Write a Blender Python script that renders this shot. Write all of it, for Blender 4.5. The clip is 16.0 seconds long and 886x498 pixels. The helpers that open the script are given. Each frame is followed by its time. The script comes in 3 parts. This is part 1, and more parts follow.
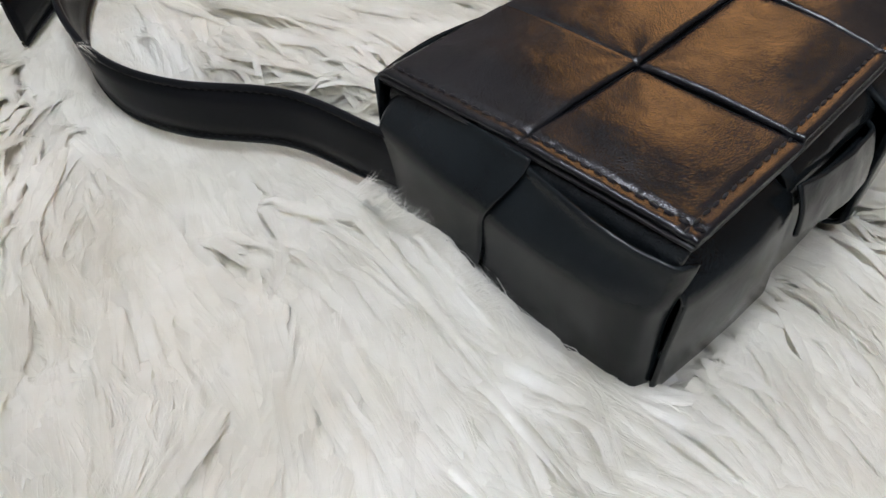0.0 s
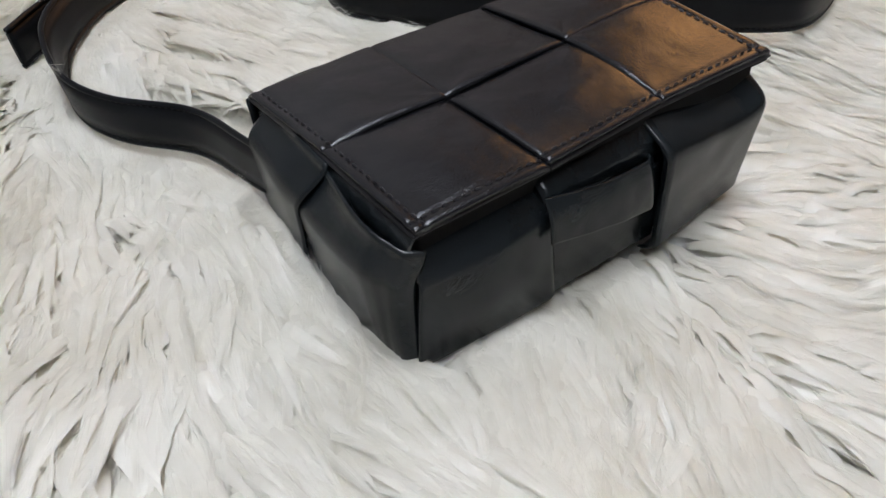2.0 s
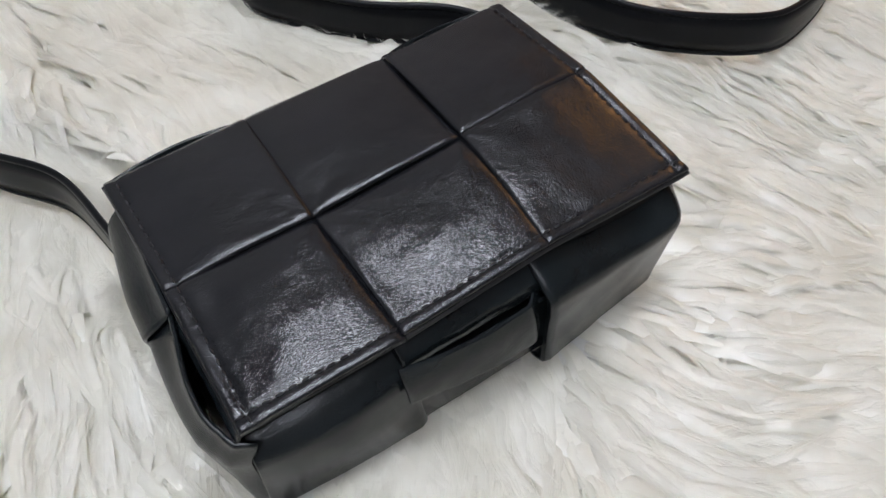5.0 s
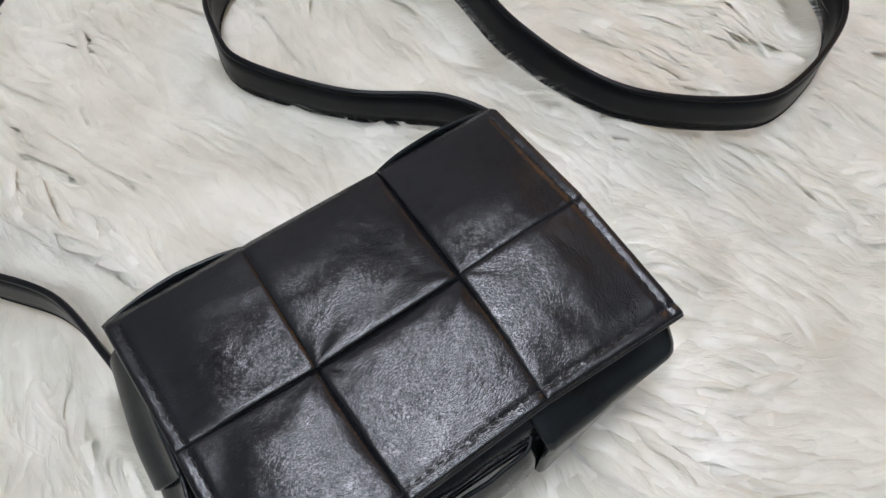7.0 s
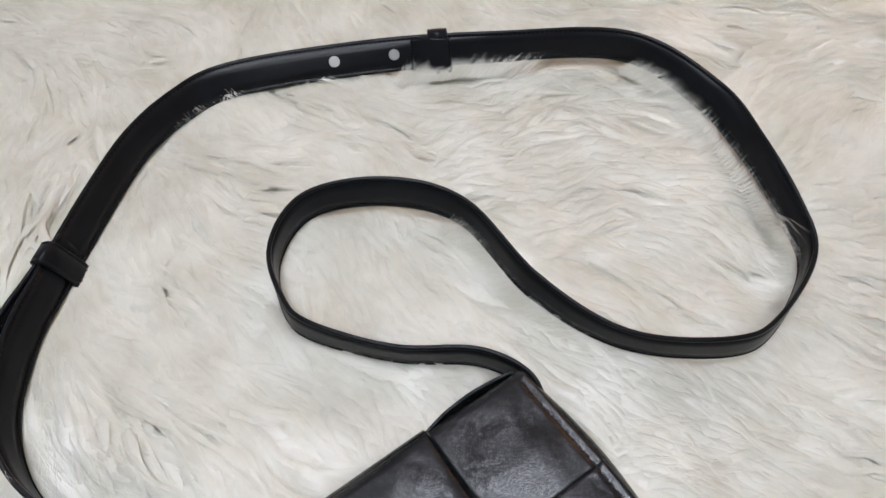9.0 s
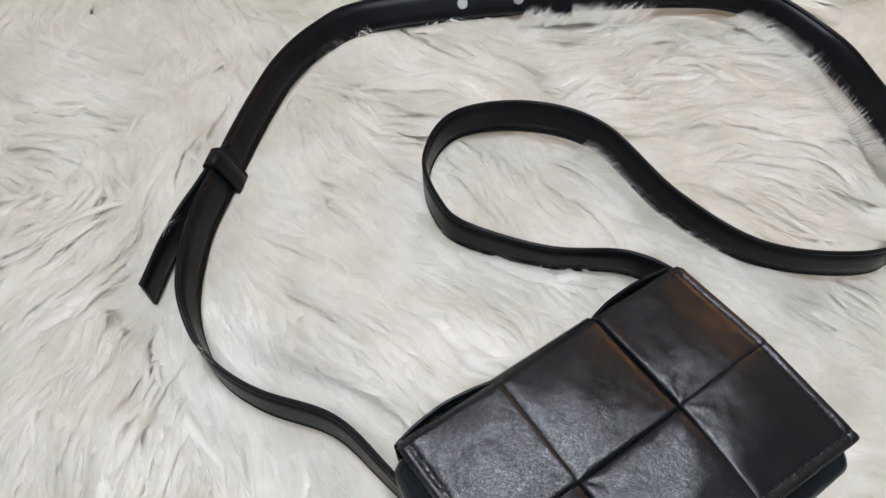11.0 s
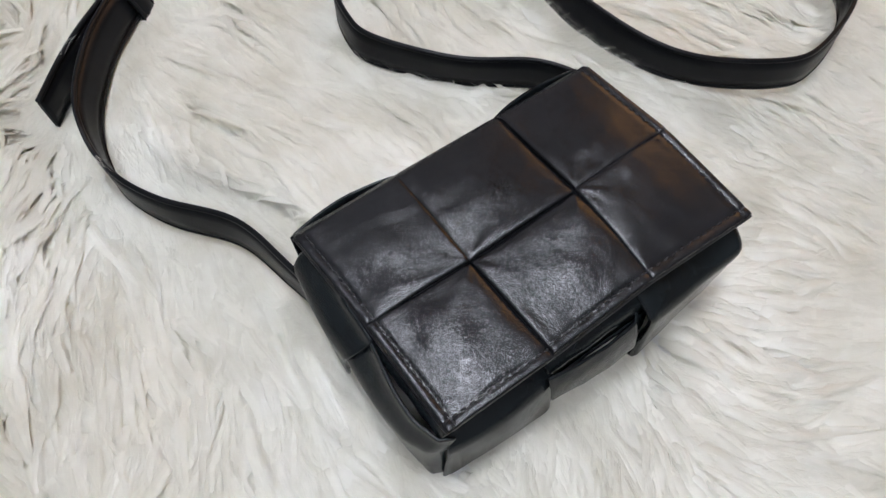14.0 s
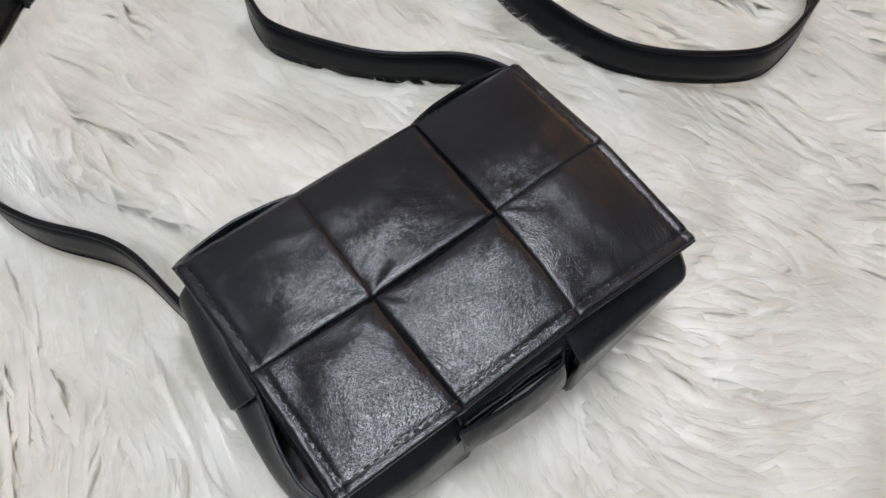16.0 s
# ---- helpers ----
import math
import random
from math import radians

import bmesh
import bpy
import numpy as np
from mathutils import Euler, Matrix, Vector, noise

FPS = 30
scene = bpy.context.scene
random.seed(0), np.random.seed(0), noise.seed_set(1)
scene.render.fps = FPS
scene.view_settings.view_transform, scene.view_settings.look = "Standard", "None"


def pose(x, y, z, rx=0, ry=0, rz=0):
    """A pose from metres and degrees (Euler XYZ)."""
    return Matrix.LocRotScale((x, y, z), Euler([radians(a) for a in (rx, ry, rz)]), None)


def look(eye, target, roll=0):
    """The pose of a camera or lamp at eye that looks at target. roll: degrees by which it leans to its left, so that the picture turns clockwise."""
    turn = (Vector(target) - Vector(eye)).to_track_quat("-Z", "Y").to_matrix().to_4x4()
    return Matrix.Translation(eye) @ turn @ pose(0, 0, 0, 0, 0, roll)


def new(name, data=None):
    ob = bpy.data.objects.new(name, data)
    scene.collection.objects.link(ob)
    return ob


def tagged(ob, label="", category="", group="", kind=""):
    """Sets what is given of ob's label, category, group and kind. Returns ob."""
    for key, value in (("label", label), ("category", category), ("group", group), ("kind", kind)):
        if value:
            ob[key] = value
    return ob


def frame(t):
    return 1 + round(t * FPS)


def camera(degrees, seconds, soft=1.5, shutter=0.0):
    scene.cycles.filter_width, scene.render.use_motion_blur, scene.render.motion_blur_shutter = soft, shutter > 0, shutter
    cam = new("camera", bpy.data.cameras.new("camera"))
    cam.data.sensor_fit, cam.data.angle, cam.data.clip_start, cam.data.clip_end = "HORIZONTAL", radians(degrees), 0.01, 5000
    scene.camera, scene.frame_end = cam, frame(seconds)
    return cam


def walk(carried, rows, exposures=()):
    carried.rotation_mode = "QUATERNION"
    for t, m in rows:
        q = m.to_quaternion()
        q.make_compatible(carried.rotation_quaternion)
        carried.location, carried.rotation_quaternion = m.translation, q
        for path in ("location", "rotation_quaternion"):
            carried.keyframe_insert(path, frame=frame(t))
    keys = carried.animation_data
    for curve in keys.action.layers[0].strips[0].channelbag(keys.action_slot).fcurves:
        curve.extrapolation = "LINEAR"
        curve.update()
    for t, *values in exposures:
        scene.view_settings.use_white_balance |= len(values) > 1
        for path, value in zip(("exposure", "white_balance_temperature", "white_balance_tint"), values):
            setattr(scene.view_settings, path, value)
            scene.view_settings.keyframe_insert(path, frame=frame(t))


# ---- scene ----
cam = camera(64.85, 16.0)
# seconds, eye, then degrees of yaw, pitch and roll
PATH = [
    (0, -0.2004, -0.1007, 0.1830, -40.47, -47.37, -3.45),
    (0.5, -0.1947, -0.1193, 0.1796, -39.08, -45.58, -4.30),
    (1, -0.1898, -0.1505, 0.1828, -35.95, -44.25, -5.41),
    (1.5, -0.1761, -0.1710, 0.1891, -33.24, -43.26, -5.71),
    (2, -0.1558, -0.1940, 0.1953, -30.84, -42.64, -5.86),
    (2.5, -0.1334, -0.2064, 0.1967, -29.38, -42.11, -5.79),
    (3, -0.1125, -0.2041, 0.1948, -28.23, -42.78, -5.91),
    (3.5, -0.0927, -0.1986, 0.2022, -27.00, -44.16, -6.41),
    (3.7, -0.0867, -0.1918, 0.2084, -26.82, -45.67, -6.31),
    (5.8, -0.0420, -0.1204, 0.2549, -27.43, -60.78, -6.33),
    (6, -0.0369, -0.1140, 0.2564, -27.44, -61.63, -6.37),
    (6.5, -0.0342, -0.1012, 0.2706, -28.53, -62.49, -5.27),
    (7, -0.0286, -0.0891, 0.2872, -29.15, -62.85, -4.96),
    (7.5, -0.0207, -0.0784, 0.3040, -29.95, -62.46, -4.72),
    (8, -0.0103, -0.0730, 0.3255, -30.41, -60.75, -4.79),
    (8.5, -0.0107, -0.0555, 0.3485, -30.98, -58.60, -4.71),
    (9, -0.0147, -0.0403, 0.3738, -30.82, -57.07, -4.86),
    (9.2, -0.0213, -0.0371, 0.3801, -30.94, -56.78, -4.69),
    (11.3, -0.1248, -0.0487, 0.3628, -30.47, -56.15, -3.44),
    (11.5, -0.1264, -0.0523, 0.3599, -30.37, -56.92, -3.62),
    (12, -0.1347, -0.0678, 0.3534, -30.71, -58.34, -3.63),
    (12.5, -0.1374, -0.0843, 0.3451, -31.02, -59.33, -3.58),
    (13, -0.1350, -0.0963, 0.3424, -31.50, -60.17, -3.38),
    (13.5, -0.1255, -0.1056, 0.3377, -31.51, -60.75, -3.70),
    (14, -0.1139, -0.1136, 0.3282, -31.35, -61.47, -4.23),
    (14.5, -0.0958, -0.1186, 0.3079, -31.40, -62.26, -4.31),
    (15, -0.0785, -0.1192, 0.2917, -31.62, -63.07, -4.24),
    (15.5, -0.0638, -0.1087, 0.2932, -31.79, -64.16, -4.18),
    (16, -0.0622, -0.0998, 0.3055, -32.43, -64.37, -3.70),
]


def heading(x, y, z, yaw, pitch, roll):
    a, b = radians(yaw), radians(pitch)
    way = Vector((-math.sin(a) * math.cos(b), math.cos(a) * math.cos(b), math.sin(b)))
    return look((x, y, z), Vector((x, y, z)) + way, roll)


walk(cam, [(t, heading(*row)) for t, *row in PATH], [(0, 0.0), (16, 0.0)])

# ---- light: an unseen closed room with a ceiling light, added fill and amber panel ----
LIGHT = 30.3
world = bpy.data.worlds.new("world")
scene.world = world
world.use_nodes = True
world.node_tree.nodes["Background"].inputs[0].default_value = (0.02, 0.02, 0.02, 1)


# ---- materials ----
def material(name):
    m = bpy.data.materials.new(name)
    m.use_nodes = True
    n = m.node_tree.nodes
    return m, n, m.node_tree.links, n["Principled BSDF"]


def put(nodes, kind, **values):
    node = nodes.new(kind)
    for key, value in values.items():
        if key in node.inputs:
            node.inputs[key].default_value = value
    return node


def ramp(nodes, links, source, stops):
    r = nodes.new("ShaderNodeValToRGB")
    while len(r.color_ramp.elements) < len(stops):
        r.color_ramp.elements.new(0.5)
    for e, (at, c) in zip(r.color_ramp.elements, stops):
        e.position, e.color = at, (c if len(c) == 4 else (*c, 1))
    links.new(source, r.inputs[0])
    return r.outputs[0]


def leather(name, base, rough, grain, crease, cell=900.0, shine=0.5, uneven=0.015):
    """Black glazed calf: fine wrinkled grain, drawn creases, uneven gloss."""
    m, n, l, p = material(name)
    p.inputs["Specular IOR Level"].default_value = shine
    at = n.new("ShaderNodeTexCoord").outputs["Object"]
    big = put(n, "ShaderNodeTexNoise", Scale=45.0, Detail=4.0)
    # the grain's wrinkles run one way, and wander
    wander = put(n, "ShaderNodeTexNoise", Scale=110.0, Detail=2.0)
    shift, moved = n.new("ShaderNodeVectorMath"), n.new("ShaderNodeVectorMath")
    shift.operation, moved.operation = "SCALE", "ADD"
    shift.inputs["Scale"].default_value = 0.006
    warp = put(n, "ShaderNodeMapping")
    warp.inputs["Scale"].default_value = (0.55, 1.25, 1.0)
    warp.inputs["Rotation"].default_value = (0, 0, 0.45)
    pebble = put(n, "ShaderNodeTexVoronoi", Scale=cell)
    pebble.feature = "DISTANCE_TO_EDGE"
    furrow = n.new("ShaderNodeMath")
    furrow.operation, furrow.use_clamp = "MULTIPLY", True
    furrow.inputs[1].default_value = 3.0
    fine = put(n, "ShaderNodeTexNoise", Scale=cell * 0.9, Detail=3.0, Roughness=0.6)
    lines = put(n, "ShaderNodeTexNoise", Scale=240.0, Detail=3.0, Roughness=0.55, Distortion=0.5)
    l.new(at, big.inputs["Vector"])
    l.new(at, wander.inputs["Vector"])
    l.new(wander.outputs["Color"], shift.inputs[0])
    l.new(at, moved.inputs[0])
    l.new(shift.outputs[0], moved.inputs[1])
    l.new(moved.outputs[0], warp.inputs["Vector"])
    for node in (pebble, fine, lines):
        l.new(warp.outputs[0], node.inputs["Vector"])
    colour = ramp(n, l, big.outputs["Fac"], [(0.3, base), (0.7, tuple(c * 1.5 for c in base))])
    l.new(colour, p.inputs["Base Color"])
    gloss = ramp(n, l, big.outputs["Fac"], [(0.3, (rough - uneven,) * 3), (0.75, (rough + uneven,) * 3)])
    l.new(gloss, p.inputs["Roughness"])
    b1 = put(n, "ShaderNodeBump", Strength=crease, Distance=0.0012)
    b2 = put(n, "ShaderNodeBump", Strength=grain, Distance=0.0004)
    b3 = put(n, "ShaderNodeBump", Strength=grain * 0.8, Distance=0.0004)
    l.new(lines.outputs["Fac"], b1.inputs["Height"])
    l.new(pebble.outputs["Distance"], furrow.inputs[0])
    l.new(furrow.outputs[0], b2.inputs["Height"])
    l.new(fine.outputs["Fac"], b3.inputs["Height"])
    l.new(b1.outputs[0], b2.inputs["Normal"])
    l.new(b2.outputs[0], b3.inputs["Normal"])
    l.new(b3.outputs[0], p.inputs["Normal"])
    return m


FLAP = leather("grained_black_leather", (0.007, 0.0075, 0.009), 0.24, 0.155, 0.02, 1200.0, 0.50, 0.025)
SMOOTH = leather("smooth_black_leather", (0.007, 0.009, 0.010), 0.23, 0.09, 0.0, 1000.0, 0.32)
SOFT = leather("soft_grained_leather", (0.007, 0.009, 0.010), 0.22, 0.22, 0.05, 1000.0, 0.5)
STRAP = leather("strap_black_leather", (0.006, 0.0065, 0.0075), 0.32, 0.07, 0.0, 1400.0, 0.14)
EDGE = leather("painted_leather_edge", (0.008, 0.008, 0.009), 0.3, 0.1, 0.0)

THREAD, n_, l_, p_ = material("black_thread")
p_.inputs["Base Color"].default_value = (0.012, 0.012, 0.014, 1)
p_.inputs["Roughness"].default_value = 0.55
LINING, n_, l_, p_ = material("black_lining")
p_.inputs["Base Color"].default_value = (0.012, 0.012, 0.012, 1)
p_.inputs["Roughness"].default_value = 0.7
p_.inputs["Specular IOR Level"].default_value = 0.1
STEEL, n_, l_, p_ = material("brushed_nickel")
p_.inputs["Base Color"].default_value = (0.45, 0.45, 0.43, 1)
p_.inputs["Metallic"].default_value = 1.0
p_.inputs["Roughness"].default_value = 0.6


def fur_material(name, dark, light, ragged):
    """Silky hair: fine strands run along each wisp."""
    m, n, l, p = material(name)
    geo = n.new("ShaderNodeNewGeometry")
    colour = ramp(n, l, geo.outputs["Random Per Island"], [(0.0, dark), (0.5, light), (1.0, tuple(min(1, c * 1.03) for c in light))])
    # random patches of a slightly darker, creamier tone
    place = n.new("ShaderNodeTexCoord")
    patch = put(n, "ShaderNodeTexNoise", Scale=26.0, Detail=4.0, Roughness=0.6)
    l.new(place.outputs["Object"], patch.inputs["Vector"])
    toned = n.new("ShaderNodeMix")
    toned.data_type, toned.blend_type = "RGBA", "MULTIPLY"
    toned.inputs["Factor"].default_value = 1.0
    l.new(colour, toned.inputs["A"])
    l.new(ramp(n, l, patch.outputs["Fac"], [(0.32, (0.87, 0.855, 0.815)), (0.62, (1, 1, 1))]), toned.inputs["B"])
    colour = toned.outputs["Result"]
    along, stretch = n.new("ShaderNodeUVMap"), put(n, "ShaderNodeMapping")
    along.uv_map = "along"
    stretch.inputs["Scale"].default_value = (3.2, 0.8, 1.0)
    strand = put(n, "ShaderNodeTexNoise", Scale=1.0, Detail=2.0, Roughness=0.6)
    relief = put(n, "ShaderNodeBump", Strength=0.22, Distance=0.0006)
    l.new(along.outputs[0], stretch.inputs["Vector"])
    l.new(stretch.outputs[0], strand.inputs["Vector"])
    l.new(strand.outputs["Fac"], relief.inputs["Height"])
    diffuse, clear, mix = n.new("ShaderNodeBsdfDiffuse"), n.new("ShaderNodeBsdfTranslucent"), n.new("ShaderNodeMixShader")
    shine, mix2 = n.new("ShaderNodeBsdfGlossy"), n.new("ShaderNodeMixShader")
    shine.inputs["Roughness"].default_value = 0.38
    shine.inputs["Color"].default_value = (0.9, 0.9, 0.9, 1)
    mix.inputs[0].default_value, mix2.inputs[0].default_value = 0.48, 0.075
    # fine fibres scatter light much as the whole pile faces it
    add, unit = n.new("ShaderNodeVectorMath"), n.new("ShaderNodeVectorMath")
    add.operation, unit.operation = "ADD", "NORMALIZE"
    add.inputs[1].default_value = (0, 0, 0.72)
    l.new(relief.outputs[0], add.inputs[0])
    l.new(add.outputs[0], unit.inputs[0])
    l.new(unit.outputs[0], diffuse.inputs["Normal"])
    l.new(relief.outputs[0], shine.inputs["Normal"])
    l.new(colour, diffuse.inputs["Color"])
    l.new(colour, clear.inputs["Color"])
    l.new(diffuse.outputs[0], mix.inputs[1])
    l.new(clear.outputs[0], mix.inputs[2])
    l.new(mix.outputs[0], mix2.inputs[1])
    l.new(shine.outputs[0], mix2.inputs[2])
    if not ragged:
        l.new(mix2.outputs[0], n["Material Output"].inputs["Surface"])
        return m
    # towards its sides and tip a wisp thins out into single strands
    across_, parts = n.new("ShaderNodeUVMap"), n.new("ShaderNodeSeparateXYZ")
    across_.uv_map = "across"
    l.new(across_.outputs[0], parts.inputs[0])

    def sum_(kind, a, b):
        node = n.new("ShaderNodeMath")
        node.operation = kind
        for k, value in enumerate((a, b)):
            if isinstance(value, float):
                node.inputs[k].default_value = value
            else:
                l.new(value, node.inputs[k])
        return node.outputs[0]

    comb = put(n, "ShaderNodeTexNoise", Scale=1.0, Detail=1.0, Roughness=0.5)
    fine = put(n, "ShaderNodeMapping")
    fine.inputs["Scale"].default_value = (3.6, 0.35, 1.0)
    l.new(along.outputs[0], fine.inputs["Vector"])
    l.new(fine.outputs[0], comb.inputs["Vector"])
    thin = sum_("MAXIMUM", sum_("POWER", sum_("ABSOLUTE", parts.outputs[0], 0.0), 1.6), sum_("POWER", parts.outputs[1], 2.5))
    bare = sum_("SUBTRACT", comb.outputs["Fac"], sum_("ADD", sum_("MULTIPLY", thin, 0.36), 0.27))
    there = sum_("GREATER_THAN", bare, -0.02)
    gone, mix3 = n.new("ShaderNodeBsdfTransparent"), n.new("ShaderNodeMixShader")
    l.new(there, mix3.inputs[0])
    l.new(gone.outputs[0], mix3.inputs[1])
    l.new(mix2.outputs[0], mix3.inputs[2])
    l.new(mix3.outputs[0], n["Material Output"].inputs["Surface"])
    return m


FUR = fur_material("white_faux_fur", (0.87, 0.85, 0.775), (0.935, 0.917, 0.845), True)
HAIR = fur_material("white_faux_fur_hair", (0.87, 0.85, 0.775), (0.935, 0.917, 0.845), False)


def plain(name, dark, light, scale, rough, stretch=(1, 1, 1)):
    m, n, l, p = material(name)
    at, warp = n.new("ShaderNodeTexCoord"), n.new("ShaderNodeMapping")
    warp.inputs["Scale"].default_value = stretch
    grain = put(n, "ShaderNodeTexNoise", Scale=scale, Detail=6.0)
    l.new(at.outputs["Object"], warp.inputs["Vector"])
    l.new(warp.outputs[0], grain.inputs["Vector"])
    l.new(ramp(n, l, grain.outputs["Fac"], [(0.3, dark), (0.7, light)]), p.inputs["Base Color"])
    p.inputs["Roughness"].default_value = rough
    bump = put(n, "ShaderNodeBump", Strength=0.2, Distance=0.002)
    l.new(grain.outputs["Fac"], bump.inputs["Height"])
    l.new(bump.outputs[0], p.inputs["Normal"])
    return m


BACKING = plain("rug_backing", (0.80, 0.79, 0.75), (0.88, 0.87, 0.84), 160, 0.9)
PAINT = plain("grey_ceiling_paint", (0.10, 0.10, 0.099), (0.125, 0.125, 0.123), 9, 0.8)
GREY = plain("dark_grey_wall_paint", (0.17, 0.17, 0.172), (0.21, 0.21, 0.212), 7, 0.7)
PALE = plain("grey_wall_paint", (0.29, 0.285, 0.28), (0.34, 0.335, 0.33), 7, 0.7)
BROWN = plain("dark_brown_wood", (0.10, 0.062, 0.034), (0.15, 0.092, 0.05), 5, 0.5, (1, 1, 0.12))
FLOOR = plain("pale_floor", (0.42, 0.38, 0.33), (0.5, 0.46, 0.40), 6, 0.5)
GLOW, n_, l_, p_ = material("lit_diffuser")
p_.inputs["Base Color"].default_value = (0.8, 0.8, 0.8, 1)
p_.inputs["Emission Color"].default_value = (0.935, 0.98, 1.095, 1)
p_.inputs["Emission Strength"].default_value = LIGHT


# ---- building helpers ----
def smooth_object(name, bm, mat, parent=None, label="", smooth=True):
    me = bpy.data.meshes.new(name)
    bmesh.ops.recalc_face_normals(bm, faces=bm.faces)
    bm.to_mesh(me)
    bm.free()
    me.materials.append(mat)
    if smooth:
        me.polygons.foreach_set("use_smooth", [True] * len(me.polygons))
    ob = new(name, me)
    ob.parent = parent
    if label:
        tagged(ob, label)
    return ob


part = smooth_object


def block(a, b, bevel=0.0, segments=2):
    bm = bmesh.new()
    bmesh.ops.create_cube(bm, size=1)
    for v in bm.verts:
        v.co = [a[k] if v.co[k] < 0 else b[k] for k in range(3)]
    if bevel:
        bmesh.ops.bevel(bm, geom=bm.edges[:], offset=bevel, segments=segments, affect="EDGES", profile=0.5)
    return bm


def sheet(fn, nu, nv, thick, turn=1):
    """A piece of leather over fn(u, v), with thickness and a rounded rim."""
    bm = bmesh.new()
    e = 1e-3

    def normal(u, v):
        a = fn(min(u + e, 1), v) - fn(max(u - e, 0), v)
        b = fn(u, min(v + e, 1)) - fn(u, max(v - e, 0))
        c = a.cross(b)
        return c.normalized() * turn if c.length > 1e-14 else Vector((0, 0, 1))

    us, vs = [k / nu for k in range(nu + 1)], [k / nv for k in range(nv + 1)]
    top, low = {}, {}
    for i, u in enumerate(us):
        for j, v in enumerate(vs):
            p = fn(u, v)
            top[i, j] = bm.verts.new(p)
            low[i, j] = bm.verts.new(p - normal(u, v) * thick)
    for i in range(nu):
        for j in range(nv):
            bm.faces.new((top[i, j], top[i + 1, j], top[i + 1, j + 1], top[i, j + 1]))
            bm.faces.new((low[i, j], low[i, j + 1], low[i + 1, j + 1], low[i + 1, j]))
    ring = [(i, 0) for i in range(nu)] + [(nu, j) for j in range(nv)] + [(i, nv) for i in range(nu, 0, -1)] + [(0, j) for j in range(nv, 0, -1)]
    mids = {}
    for i, j in ring:
        k = (min(max(i, 1), nu - 1), min(max(j, 1), nv - 1))
        out = top[i, j].co - top[k].co
        out = out.normalized() if out.length > 0 else out
        mids[i, j] = bm.verts.new((top[i, j].co + low[i, j].co) / 2 + out * thick * 0.42)
    for a, b in zip(ring, ring[1:] + ring[:1]):
        bm.faces.new((top[a], mids[a], mids[b], top[b]))
        bm.faces.new((mids[a], low[a], low[b], mids[b]))
    return bm


def sweep(path, widths, profile, closed_ends=True):
    """A profile (across, out) carried along path; widths holds the across vectors."""
    bm = bmesh.new()
    rings = []
    for k, p in enumerate(path):
        ahead = (path[min(k + 1, len(path) - 1)] - path[max(k - 1, 0)]).normalized()
        across = widths[k].normalized()
        out = ahead.cross(across).normalized()
        rings.append([bm.verts.new(p + across * a + out * b) for a, b in profile])
    m = len(profile)
    for r, s in zip(rings, rings[1:]):
        for k in range(m):
            bm.faces.new((r[k], r[(k + 1) % m], s[(k + 1) % m], s[k]))
    if closed_ends:
        bm.faces.new(rings[0][::-1])
        bm.faces.new(rings[-1])
    return bm


def spline(rows, step=0.0025):
    """Even points on a smooth curve through rows of (x, y, z, angle)."""
    pts = [np.array(r, float) for r in rows]
    pts = [2 * pts[0] - pts[1], *pts, 2 * pts[-1] - pts[-2]]
    out = []
    for a, b, c, d in zip(pts, pts[1:], pts[2:], pts[3:]):
        n = max(2, int(np.linalg.norm(c[:3] - b[:3]) / step))
        for k in range(n):
            s = k / n
            out.append(0.5 * (2 * b + (c - a) * s + (2 * a - 5 * b + 4 * c - d) * s * s + (3 * b - a - 3 * c + d) * s**3))
    out.append(pts[-2])
    out = np.array(out)
    for _ in range(6):
        out[1:-1] = 0.25 * out[:-2] + 0.5 * out[1:-1] + 0.25 * out[2:]
    return out


# ---- the room that closes the place ----
def slab(name, a, b, mat):
    return tagged(smooth_object(name, block(a, b), mat, None, "", False), kind="structure")


X0, X1, Y0, Y1, Z0, Z1 = -1.7, 1.3, -1.7, 1.35, -0.06, 2.3
slab("floor", (X0, Y0, Z0 - 0.1), (X1, Y1, Z0), FLOOR)
slab("ceiling", (X0 - 0.1, Y0 - 0.1, Z1), (X1 + 0.1, Y1 + 0.1, Z1 + 0.1), PAINT)
slab("wall_north", (X0, Y1, Z0 - 0.1), (X1, Y1 + 0.1, Z1), PALE)
slab("wall_south", (X0, Y0 - 0.1, Z0 - 0.1), (X1, Y0, Z1), GREY)
slab("wall_west", (X0 - 0.1, Y0 - 0.1, Z0 - 0.1), (X0, Y1 + 0.1, Z1), GREY)
slab("wall_east", (X1, Y0 - 0.1, Z0 - 0.1), (X1 + 0.1, Y1 + 0.1, Z1), BROWN)

def ceiling_light(x, y, wide, deep):
    light = tagged(new("ceiling_light"), "flat oblong white ceiling light with a glowing diffuser", "light", "ceiling lights")
    light.location = (x, y, Z1 - 0.06)
    part("frame", block((-wide - 0.03, -deep - 0.03, 0.0), (wide + 0.03, deep + 0.03, 0.06), 0.008), PAINT, light)
    part("diffuser", block((-wide, -deep, -0.012), (wide, deep, -0.002), 0.003), GLOW, light, "glowing white diffuser")
    return light


ceiling_light(0.11, 0.19, 0.32, 0.27)
# added fill light behind the camera, brightens the bag's front and the near fur
ceiling_light(-0.55, -0.80, 0.27, 0.27)

